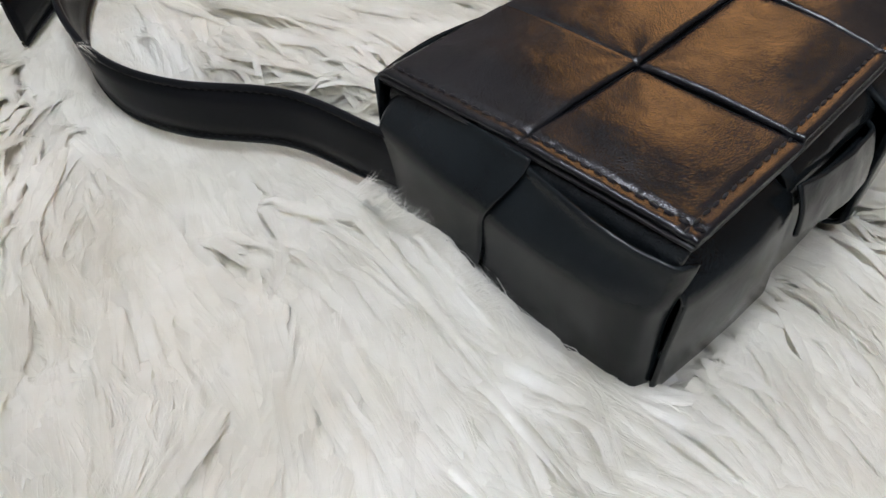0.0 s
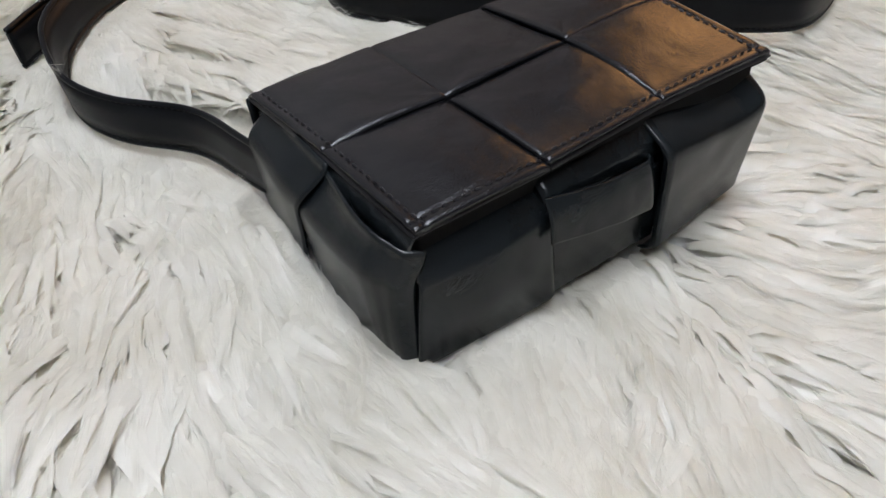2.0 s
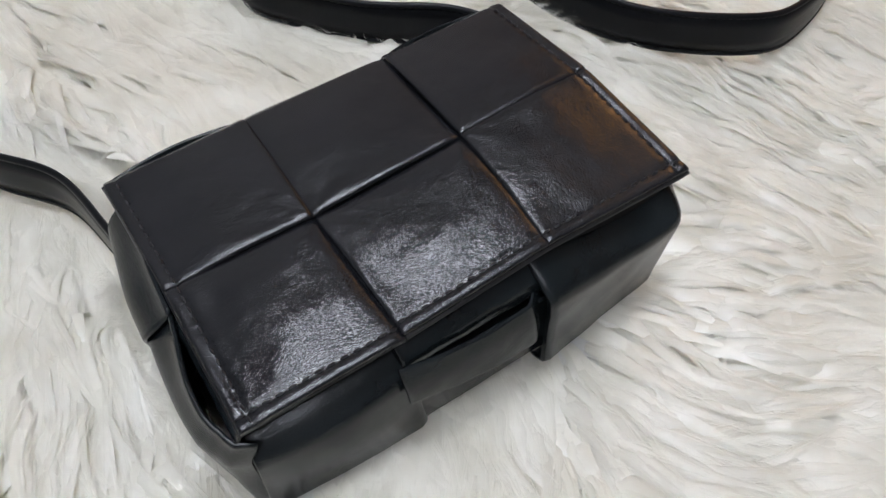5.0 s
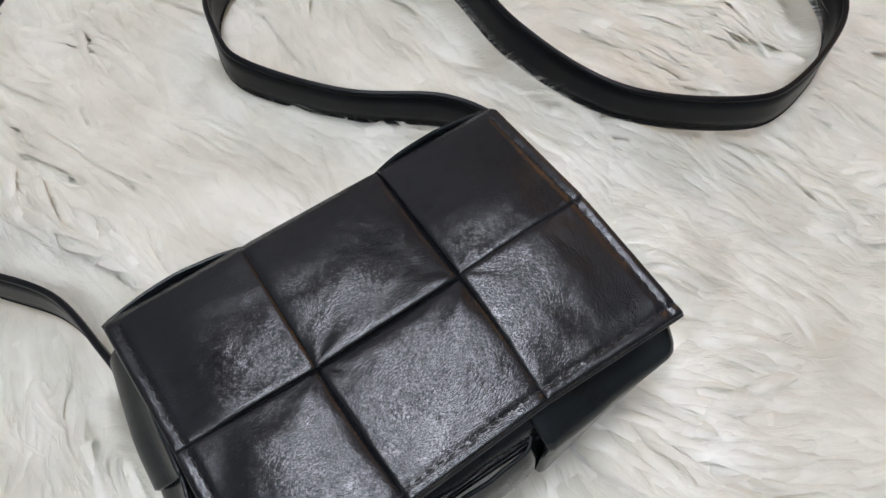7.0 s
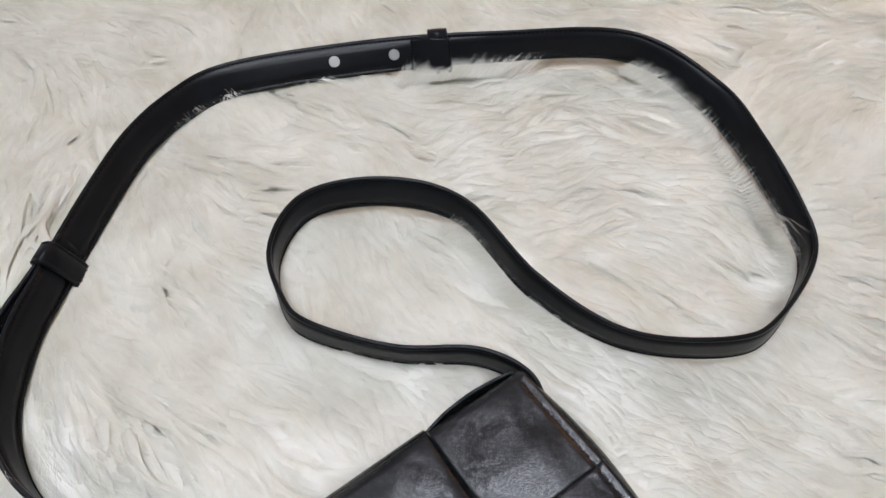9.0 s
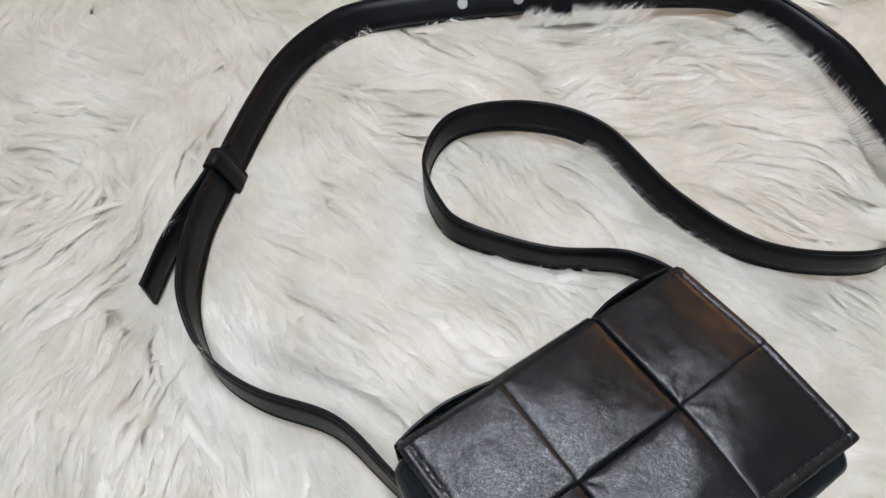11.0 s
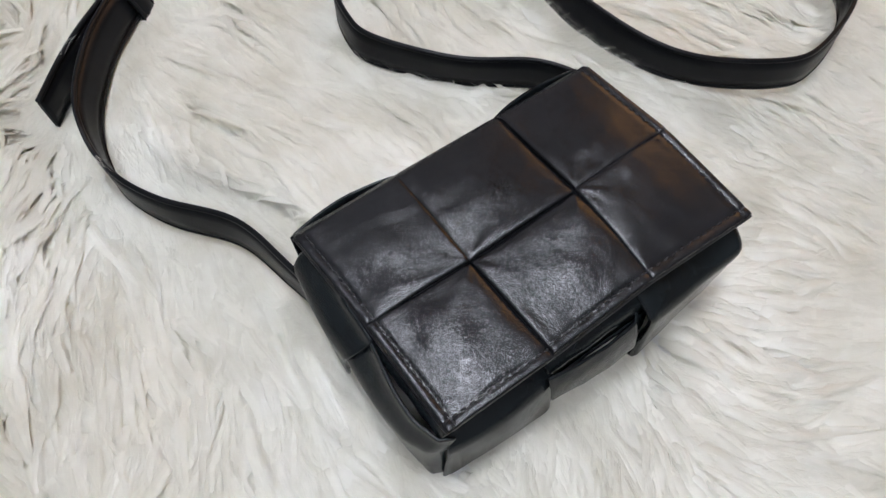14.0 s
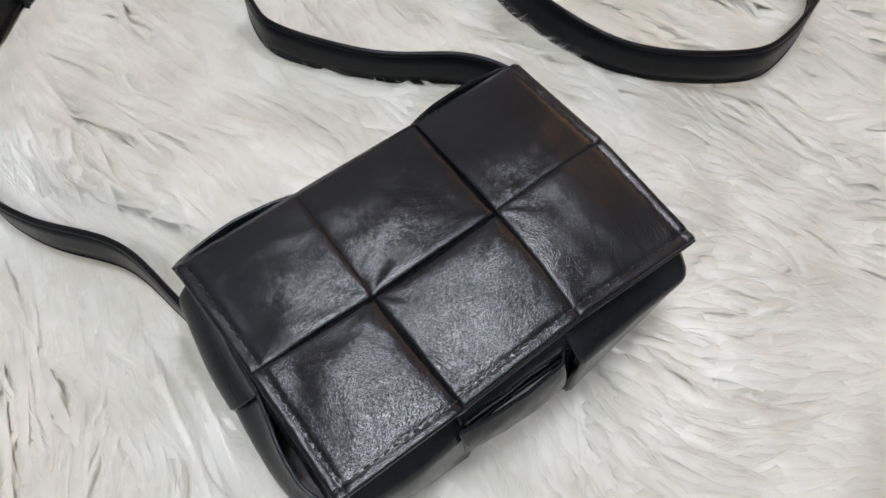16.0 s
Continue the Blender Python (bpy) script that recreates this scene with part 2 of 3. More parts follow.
# unseen warm source, added as a glowing panel for the flap's orange reflection
AMBER, n_, l_, p_ = material("amber_emission")
p_.inputs["Base Color"].default_value = (0.5, 0.25, 0.08, 1)
p_.inputs["Emission Color"].default_value = (1.0, 0.50, 0.18, 1)
p_.inputs["Emission Strength"].default_value = 3.3
amber_glow = tagged(new("amber_glow"), "tall glowing amber panel added for the warm reflection in the flap", "light")
amber_glow.location = (X1, 0.59, 0.87)
part("frame", block((-0.05, -0.26, -0.45), (0.0, 0.26, 0.45), 0.006), BROWN, amber_glow)
part("pane", block((-0.062, -0.24, -0.43), (-0.052, 0.24, 0.43), 0.003), AMBER, amber_glow, "glowing amber face of the added panel")

# ---- the handbag ----
bag = tagged(new("handbag"), "small black leather crossbody bag with woven square flap lying on fur", "handbag")

part("body", block((-0.0800, -0.0515, -0.003), (0.0805, 0.0520, 0.0545), 0.002, 3), LINING, bag, "black inner body")


def creased(p, amount, size, seed):
    return noise.fractal(Vector((p.x / size + seed, p.y / size, p.z / size)), 1.0, 2.0, 2) * amount


def ease(x):
    x = min(max(x, 0.0), 1.0)
    return x * x * (3 - 2 * x)


def side_rear(u, v):
    z = -0.006 + 0.0635 * v
    edge = 0.0010 - 0.0065 * ease((z - 0.036) / 0.022) + 0.0055 * ease((0.030 - z) / 0.030)
    y = 0.0575 + (edge - 0.0575) * u
    x = -0.0945 - 0.0050 * math.sin(math.pi * 0.5 * u) + 0.0125 * ease((z - 0.040) / 0.0175) ** 1.6 + 0.007 * ease((0.12 - u) / 0.12)
    x += 0.006 * ease((0.008 - z) / 0.014)
    p = Vector((x, y, z))
    p.x += creased(p, 0.0006, 0.03, 3)
    return p


FOLD_Y = (0.012, -0.009, -0.020, -0.038, -0.051, -0.0580)
FOLD_TOP = (-0.0850, -0.0875, -0.0900, -0.0915, -0.0900, -0.0835)
FOLD_HIGH = (0.0550, 0.0550, 0.0551, 0.0548, 0.0530, 0.0500)
FOLD_OUT = (-0.0975, -0.0985, -0.0990, -0.0980, -0.0955, -0.0865)


def side_front(u, v):
    y = 0.012 - (0.0686 + 0.0009 * math.sin(7 * v + 0.6)) * u
    near = [-y - 0.009, -y - 0.0045, -y, -y + 0.0045, -y + 0.009]
    top, high, out = (float(np.mean(np.interp(near, [-a for a in FOLD_Y], row))) for row in (FOLD_TOP, FOLD_HIGH, FOLD_OUT))
    foot = out + 0.0025 - 0.0045 * ease((u - 0.75) / 0.25)
    z = -0.004 + (high + 0.004) * v
    x = foot + (out - foot) * ease(v / 0.7) + (top - out) * ease((v - 0.74) / 0.26)
    x += 0.004 * ease((0.08 - v) / 0.08) + 0.0045 * ease((u - 0.94) / 0.06) ** 2 + 0.0045 * ease((y - 0.001) / 0.008)
    p = Vector((x, y, z))
    p.x += creased(p, 0.0004, 0.03, 8)
    return p


def front_left(u, v):
    x = -0.0890 + 0.0595 * u + 0.0065 * (1 - u) * v
    y = -0.0572 - 0.0035 * math.sin(math.pi * u) * math.sin(math.pi * min(1, v)) - 0.0035 * u * (1 - v)
    y += 0.0130 * ease((v - 0.74) / 0.26) ** 1.7 + 0.0016 * ease((u - 0.95) / 0.05)
    y += 0.006 * ease((0.10 - v) / 0.10) ** 1.5
    p = Vector((x, y, -0.002 + 0.0520 * v))
    p.y += creased(p, 0.0004, 0.024, 12)
    return p


def front_right(u, v):
    x = 0.0195 + 0.0655 * u - 0.003 * (1 - v) * u
    y = -0.0640 + 0.0035 * u + 0.010 * ease((u - 0.88) / 0.12) ** 1.4 + 0.0045 * u * (1 - v)
    y += 0.0135 * ease((v - 0.78) / 0.22) ** 1.7 + 0.0012 * ease((0.03 - u) / 0.03)
    y += 0.006 * ease((0.10 - v) / 0.10) ** 1.5
    p = Vector((x, y, -0.005 + (0.0575 - 0.0055 * ease(u * 1.6) + 0.004 * ease((u - 0.7) / 0.3)) * v))
    p.y += creased(p, 0.0006, 0.026, 21)
    return p


def front_band(u, v):
    x = -0.0345 + 0.0560 * u
    y = -0.0630 - 0.0022 * math.sin(math.pi * u) + 0.0042 * v**2 + 0.006 * ease((u - 0.84) / 0.16)
    low, high = 0.0325 - 0.0105 * u, 0.0485 - 0.0072 * u
    p = Vector((x, y, low + (high - low) * v - 0.0012 * math.sin(math.pi * u) * v))
    p.y += creased(p, 0.0006, 0.014, 31)
    return p


def front_lip(u, v):
    x = -0.0325 + 0.0565 * u
    y = -0.0558 + 0.007 * ease((0.5 - v) / 0.35) + 0.008 * ease((v - 0.6) / 0.4) ** 1.3
    p = Vector((x, y, 0.030 + 0.0232 * v - 0.003 * ease((0.05 - u) / 0.05)))
    p.y += creased(p, 0.0006, 0.012, 41)
    return p


def side_right(u, v):
    y = -0.0490 + 0.1065 * u
    x = 0.0838 + 0.005 * math.sin(math.pi * u) - 0.008 * ease((v - 0.75) / 0.25) ** 1.5 - 0.004 * ease((0.15 - v) / 0.15)
    p = Vector((x, y, -0.004 + (0.0590 - 0.001 * ease((0.12 - u) / 0.12)) * v))
    p.x += creased(p, 0.0006, 0.026, 51)
    return p


def back_sheet(x0, x1, bow, top):
    def fn(u, v):
        p = Vector((x0 + (x1 - x0) * u, 0.0570 + bow * math.sin(math.pi * u) ** 0.8, -0.012 + (top + 0.012) * v))
        p.y += creased(p, 0.0006, 0.02, 61)
        return p
    return fn


def back_strip(u, v):
    x = -0.0335 + 0.060 * u
    a = min(v / 0.35, 1.0) * math.pi / 2
    y = 0.0500 + 0.0120 * math.sin(a)
    z = 0.0570 - 0.009 * (1 - math.cos(a)) - 0.062 * max(0.0, v - 0.35) / 0.65
    return Vector((x, y, z))


part("side_panel", sheet(side_front, 57, 37, 0.0016), SMOOTH, bag, "smooth black leather panel sagging open at its top")
part("side_panel", sheet(side_rear, 51, 40, 0.0018), SMOOTH, bag, "bulging smooth black leather panel")
part("side_panel", sheet(side_right, 57, 37, 0.0018, -1), SMOOTH, bag)
def front_recess(u, v):
    p = Vector((-0.0335 + 0.0575 * u, -0.0570 - 0.0010 * math.sin(math.pi * v) + 0.004 * ease((0.12 - v) / 0.12), -0.004 + 0.040 * v))
    p.y += creased(p, 0.0004, 0.02, 81)
    return p


part("front_panel", sheet(front_recess, 40, 26, 0.0016, -1), SMOOTH, bag, "smooth black leather panel set back under the band")
part("front_lip", sheet(front_lip, 68, 34, 0.0016, -1), SMOOTH, bag, "rolled black leather lip")
part("front_band", sheet(front_band, 68, 27, 0.0016, -1), SMOOTH, bag, "black leather band standing clear")
part("front_panel", sheet(front_left, 61, 44, 0.0018, -1), SMOOTH, bag)
part("front_panel", sheet(front_right, 61, 44, 0.0018, -1), SMOOTH, bag)
part("back_panel", sheet(back_sheet(-0.0885, -0.0335, 0.0045, 0.0560), 30, 14, 0.0016), SMOOTH, bag)
part("back_panel", sheet(back_sheet(0.0265, 0.0775, 0.0035, 0.0560), 30, 14, 0.0016), SMOOTH, bag)
part("back_panel", sheet(back_strip, 20, 24, 0.0018), SMOOTH, bag)


def gusset_roll(y0, y1, seed):
    """The soft roll of leather under the flap's short side."""
    def fn(u, v):
        y = y0 + (y1 - y0) * u
        a = math.pi * (0.02 + 0.88 * v)
        x = -0.0815 - 0.0048 * math.sin(a) + 0.002 * u
        p = Vector((x, y, 0.0495 - 0.0058 * math.cos(a)))
        p.z += creased(p, 0.0007, 0.010, seed)
        p.x += creased(p, 0.0005, 0.006, seed + 5)
        return p
    return fn


part("gusset_fold", sheet(gusset_roll(-0.003, -0.0545, 71), 48, 14, 0.0012, -1), SOFT, bag, "soft grained leather fold")
part("gusset_fold", sheet(gusset_roll(0.054, 0.000, 76), 48, 14, 0.0012, -1), SOFT, bag, "soft grained leather fold")

# flap: six woven squares, corner by corner
GX = [(-0.0825, -0.0845, -0.0883), (-0.0292, -0.0321, -0.0332), (0.0251, 0.0262, 0.0262), (0.0832, 0.0814, 0.0802)]
GY = [(-0.0550, 0.0, 0.0580), (-0.0547, -0.0012, 0.0570), (-0.0534, -0.0011, 0.0575), (-0.0550, -0.0010, 0.0555)]
GZ = [(0.0600, 0.0606, 0.0600), (0.0592, 0.0605, 0.0612), (0.0606, 0.0632, 0.0595), (0.0600, 0.0660, 0.0620)]
# how far each square's sides stand over (+) or dip under (-) their neighbour: left, right, front, back
WEAVE = {
    (0, 0): (0, -1, -0.4, 0), (1, 0): (1, -0.3, 0, -1), (2, 0): (0.2, 0, 0.0, -0.3),
    (0, 1): (0, 0.2, 0.2, 0), (1, 1): (-0.3, -1, 1, 0), (2, 1): (1, 0, 0.2, 0),
}
RIM = 0.0042


def corner(i, j):
    return Vector((GX[i][j], GY[i][j], GZ[i][j]))


def square(i, j):
    a, b, c, d = corner(i, j), corner(i + 1, j), corner(i + 1, j + 1), corner(i, j + 1)
    left, right, front, back = WEAVE[i, j]
    sewn = (i == 0, i == 2, j == 0, False)

    def fn(u, v):
        # sides that pass under reach a little below their neighbour
        uu = u * (1 + 0.016 * (left < 0) + 0.016 * (right < 0)) - 0.016 * (left < 0)
        vv = v * (1 + 0.016 * (front < 0) + 0.016 * (back < 0)) - 0.016 * (front < 0)
        p = a * (1 - uu) * (1 - vv) + b * uu * (1 - vv) + c * uu * vv + d * (1 - uu) * vv
        d4 = (u * 0.055, (1 - u) * 0.055, v * 0.055, (1 - v) * 0.055)
        puff = 0.0027
        for x, how in zip((u, 1 - u, v, 1 - v), (left, right, front, back)):
            flush = 0.4 if how > 0.5 else 0.0 if how < -0.5 or how == 0 else 0.72
            puff *= flush + (1 - flush) * (1 - (1 - x) ** 3)
        lift = 0.0
        for dist, how, rim in zip(d4, (left, right, front, back), sewn):
            if rim:
                # flat rim outside a stitched channel
                lift -= 0.0005 * math.exp(-(((dist - RIM) / 0.0014) ** 2)) + 0.0005 * math.exp(-dist / 0.0007)
                puff *= ease((dist - 0.002) / 0.022) * 0.85 + 0.15
            elif how > 0:
                lift += 0.0009 * how * math.exp(-dist / 0.006) - 0.0009 * math.exp(-dist / 0.0007)
            else:
                lift += 0.0012 * how * math.exp(-dist / 0.0026) - (0.0004 + 0.0005 * ease(-how * 2)) * math.exp(-dist / 0.0010)
        if j == 1:
            lift -= 0.0018 * ease((0.005 - d4[3]) / 0.005) ** 2
        p.z += puff + lift
        # creases drawn in from the weave's crossings
        for k in (1, 2):
            r = (Vector((p.x, p.y, 0)) - Vector((GX[k][1], GY[k][1], 0)))
            far = r.length
            way = math.atan2(r.y, r.x)
            p.z += 0.00014 * math.sin(way * 9 + 4 * k + 40 * far) * math.exp(-far / 0.016) * ease(far / 0.004)
        q = Vector((p.x, p.y, 0))
        p.z += creased(q, 0.0006, 0.026, 5 + i * 3 + j) * ease(min(d4) / 0.006)
        p.z += creased(q, 0.00007, 0.005, 9 + i) * ease(min(d4) / 0.004)
        return p

    return fn


def flap_under(drop, grow):
    def fn(u, v):
        gu, gv = u * 3, v * 2
        i, j = min(int(gu), 2), min(int(gv), 1)
        s, t = gu - i, gv - j
        p = corner(i, j) * (1 - s) * (1 - t) + corner(i + 1, j) * s * (1 - t) + corner(i + 1, j + 1) * s * t + corner(i, j + 1) * (1 - s) * t
        p.x += grow * (2 * u - 1)
        p.y += grow * (2 * v - 1) - 0.002 * (v > 0.99)
        p.z -= drop
        return p
    return fn


flap = part("flap", sheet(flap_under(0.0026, 0.0003), 60, 40, 0.0013), EDGE, bag, "black leather flap of six woven squares")
part("lining", sheet(flap_under(0.0042, -0.0004), 60, 40, 0.0012), LINING, flap)
tiles = {}
for i in range(3):
    for j in range(2):
        tiles[i, j] = square(i, j)
        part("woven_square", sheet(tiles[i, j], 70, 70, 0.0023), FLAP, flap)

# stitches along the three sewn sides
bm = bmesh.new()
bmesh.ops.create_uvsphere(bm, u_segments=8, v_segments=5, radius=1)
for v in bm.verts:
    v.co = (v.co.x * 0.0015, v.co.y * 0.00042, v.co.z * 0.00050)
stitch_mesh = bpy.data.meshes.new("stitch")
bm.to_mesh(stitch_mesh)
bm.free()
stitch_mesh.materials.append(THREAD)
stitch_mesh.polygons.foreach_set("use_smooth", [True] * len(stitch_mesh.polygons))
inset = RIM / 0.055
seams = [((0, j), lambda s: (inset, s)) for j in (0, 1)] + [((2, j), lambda s: (1 - inset, s)) for j in (0, 1)] + [((i, 0), lambda s: (s, inset)) for i in range(3)]
for cell, fn in seams:
    for k in range(13):
        s = (k + 0.5) / 13
        if cell[1] == 1 and s > 0.96:
            continue
        p, q = tiles[cell](*fn(s)), tiles[cell](*fn(min(s + 0.02, 1)))
        ob = new("stitch", stitch_mesh)
        ob.parent = flap
        ob.matrix_basis = Matrix.Translation(p + Vector((0, 0, 0.0002))) @ (q - p).to_track_quat("X", "Z").to_matrix().to_4x4() @ pose(0, 0, 0, 0, 0, random.uniform(-9, 9))

# strap: places along it and the lean of its width (90: on edge), from the bag's far corner round to the near one
LOOP = [
    (0.0820, 0.036, 0.033, 90), (0.0885, 0.056, 0.033, 90), (0.0747, 0.0822, 0.0347, 90), (0.0395, 0.1081, 0.0378, 87),
    (0.0093, 0.1439, 0.0421, 92), (0.0045, 0.1640, 0.0434, 96), (0.0147, 0.1962, 0.0455, 89), (0.0470, 0.2140, 0.0480, 86),
    (0.0902, 0.1965, 0.0460, 80), (0.1208, 0.1606, 0.0401, 80), (0.1255, 0.0988, 0.0330, 80), (0.1477, 0.0469, 0.0250, 90),
    (0.1930, 0.0115, 0.0190, 87), (0.2250, 0.0068, 0.0160, 86), (0.2726, 0.0240, 0.0160, 94), (0.2895, 0.0560, 0.0220, 103),
    (0.3030, 0.0988, 0.0280, 110), (0.3130, 0.1450, 0.0300, 125), (0.2966, 0.2090, 0.0370, 105),
]
REACH = [
    (0.2221, 0.2599, 0.0415, 105), (0.1421, 0.3060, 0.0430, 128), (0.0585, 0.3394, 0.0465, 128), (0.0188, 0.3365, 0.0485, 115),
    (-0.0149, 0.3226, 0.0490, 112), (-0.0451, 0.2991, 0.0490, 112), (-0.0748, 0.2716, 0.0490, 112), (-0.0978, 0.2467, 0.0515, 108),
    (-0.1150, 0.2280, 0.0525, 106), (-0.1320, 0.2030, 0.0515, 105), (-0.1405, 0.1850, 0.0490, 101), (-0.1445, 0.1660, 0.0425, 94), (-0.1425, 0.1470, 0.0370, 87),
    (-0.1305, 0.1223, 0.0342, 83), (-0.1063, 0.0910, 0.0332, 81), (-0.0975, 0.0567, 0.0325, 83), (-0.0935, 0.0380, 0.0325, 87),
]
run = spline(LOOP + REACH)
WIDE, THICK = 0.0235, 0.0024
run[:, 2] -= 0.0008
path = [Vector(r[:3]) for r in run]


def across(pts, k, angle):
    t = pts[min(k + 1, len(pts) - 1)] - pts[max(k - 1, 0)]
    side = Vector((-t.y, t.x, 0)).normalized()
    return side * math.cos(radians(angle)) + Vector((0, 0, 1)) * math.sin(radians(angle))


widths = [across(path, k, r[3]) for k, r in enumerate(run)]


def band(w, t, line=0.0026):
    """A rounded strap section with a pressed line along each edge, on both faces."""
    h, e = w / 2, t / 2
    face = [(-h + e * 0.3, e * 0.75), (-h + e, e), (-h + line - 0.0006, e + 0.0003), (-h + line, e - 0.0010), (-h + line + 0.0006, e), (-h * 0.3, e + 0.0002)]
    up = face + [(-a, b) for a, b in face[::-1]]
    return up + [(h, 0)] + [(a, -b) for a, b in up[::-1]] + [(-h, 0)]


strap = part("strap", sweep(path, widths, band(WIDE, THICK)), STRAP, bag, "long black leather strap standing on its edge")


def stitching(pts, side_ways, inset, gap=0.0032):
    """Fine thread stitches pressed into the line along each edge of a strap."""
    bm = bmesh.new()
    ends = [0.0]
    for a, b in zip(pts, pts[1:]):
        ends.append(ends[-1] + (b - a).length)
    for step in range(2, int(ends[-1] / gap) - 2):
        at = step * gap
        k = int(np.searchsorted(ends, at)) - 1
        f = (at - ends[k]) / max(ends[k + 1] - ends[k], 1e-9)
        mid, ahead = pts[k].lerp(pts[k + 1], f), (pts[k + 1] - pts[k]).normalized()
        w = side_ways[k].lerp(side_ways[k + 1], f).normalized()
        o = ahead.cross(w).normalized()
        for edge in (-1, 1):
            for face in (-1, 1):
                c = mid + w * edge * (WIDE / 2 - inset) + o * face * (THICK / 2 - 0.0004)
                ring = [bm.verts.new(c + ahead * x + w * y + o * face * z) for x, y, z in ((-0.0012, 0, 0), (0, 0.00028, 0), (0.0012, 0, 0), (0, -0.00028, 0))]
                top = bm.verts.new(c + o * face * 0.00042)
                for n in range(4):
                    bm.faces.new((ring[n], ring[(n + 1) % 4], top))
    return bm


tagged(part("stitching", stitching(path, widths, 0.0026), THREAD, strap, "fine black thread stitched along the strap's edges"), kind="stuff")


def nearest(x, y):
    return min(range(len(path)), key=lambda k: (path[k].x - x) ** 2 + (path[k].y - y) ** 2)


def axes(x, y):
    k = nearest(x, y)
    t = (path[k + 1] - path[k - 1]).normalized()
    w = widths[k].normalized()
    return path[k], t, w, t.cross(w).normalized()


def keeper(x, y, long, over, fat, label):
    """A leather loop round the strap, rounded over its top."""
    at, t, w, o = axes(x, y)
    bm = bmesh.new()
    h, e, g = WIDE / 2 + over, THICK / 2 + fat, 0.0022
    outer = []
    for step in range(40):
        a = 2 * math.pi * step / 40
        c, s = math.cos(a), math.sin(a)
        outer.append((h * math.copysign(abs(c) ** 0.42, c), e * math.copysign(abs(s) ** 0.6, s)))
    rings = []
    half = long / 2
    for along, shrink in ((-half, g), (-half, 0.0006), (-half + 0.0006, 0), (-half + 0.0016, 0.0), (-half + 0.0021, 0.0005), (-half + 0.0026, 0), (half - 0.0026, 0), (half - 0.0021, 0.0005), (half - 0.0016, 0), (half - 0.0006, 0), (half, 0.0006), (half, g)):
        rings.append([bm.verts.new(at + t * along + w * (a - math.copysign(shrink, a)) + o * (b - math.copysign(shrink, b))) for a, b in outer])
    for r, q in zip(rings, rings[1:] + rings[:1]):
        for n in range(40):
            bm.faces.new((r[n], r[(n + 1) % 40], q[(n + 1) % 40], q[n]))
    return part("keeper_loop", bm, STRAP, strap, label)


keeper(-0.0870, 0.2590, 0.0145, 0.0034, 0.0044, "bulky black leather keeper loop")
keeper(0.1865, 0.2810, 0.0135, 0.0030, 0.0040, "black leather keeper loop")


def tab(x, y, long):
    """The folded end sewn on in front of the strap."""
    at, t, w, o = axes(x, y)
    if o.y > 0:
        o = -o
    if w.z < 0:
        w = -w

    def fn(u, v):
        out = THICK / 2 + 0.0012 + 0.0034 * ease(u * 1.4) + 0.0008 * math.sin(math.pi * v)
        high = -0.0130 - 0.0030 * u + (0.0218 + 0.0025 * u + 0.0012 * math.sin(math.pi * u)) * v
        return at + t * long * (u - 0.5) * TAB_WAY + w * high + o * out

    return part("strap_tab", sheet(fn, 20, 16, 0.0022, TAB_TURN), STRAP, strap, "black leather tab sewn behind the keeper loop")


TAB_WAY, TAB_TURN = -1, 1
tab(0.1830, 0.2833, 0.0255)


def stud(x, y):
    at, t, w, o = axes(x, y)
    if o.z < 0:
        o = -o
    bm = bmesh.new()
    bmesh.ops.create_cone(bm, cap_ends=True, segments=28, radius1=0.0040, radius2=0.0036, depth=0.0010)
    m = Matrix((t, o.cross(t), o)).transposed().to_4x4()
    m.translation = at + o * (THICK / 2 + 0.0002)
    bmesh.ops.transform(bm, matrix=m, verts=bm.verts)
    part("stud", bm, STEEL, strap, "round flat pale metal stud", False)


stud(0.1225, 0.3160)
stud(0.1590, 0.2970)

# the strap's loose end, past the keeper
TAIL = [(-0.0760, 0.2680, 0.0500, 106), (-0.0900, 0.2600, 0.0500, 104), (-0.1050, 0.2500, 0.0490, 100), (-0.1180, 0.2425, 0.0480, 95), (-0.1360, 0.2285, 0.0465, 92), (-0.1560, 0.2070, 0.0460, 90)]
tail_run = spline(TAIL)
tail_path = [Vector(r[:3]) for r in tail_run]
tail_w = [across(tail_path, k, r[3]) for k, r in enumerate(tail_run)]
part("strap_end", sweep(tail_path, tail_w, band(0.0225, 0.0024)), STRAP, strap, "loose squared end of the strap")


# ---- the fur rug ----
def grain(x, y, size, seed):
    """Smooth noise from -1 to 1 over arrays."""
    rng = np.random.RandomState(seed)
    grid = rng.uniform(-1, 1, (256, 256)).astype(np.float32)
    gx, gy = np.asarray(x) / size + 97.3, np.asarray(y) / size + 61.7
    ix, iy = np.floor(gx).astype(int), np.floor(gy).astype(int)
    fx, fy = gx - ix, gy - iy
    fx, fy = fx * fx * (3 - 2 * fx), fy * fy * (3 - 2 * fy)
    ix, iy, jx, jy = ix % 256, iy % 256, (ix + 1) % 256, (iy + 1) % 256
    return (grid[ix, iy] * (1 - fx) + grid[jx, iy] * fx) * (1 - fy) + (grid[ix, jy] * (1 - fx) + grid[jx, jy] * fx) * fy


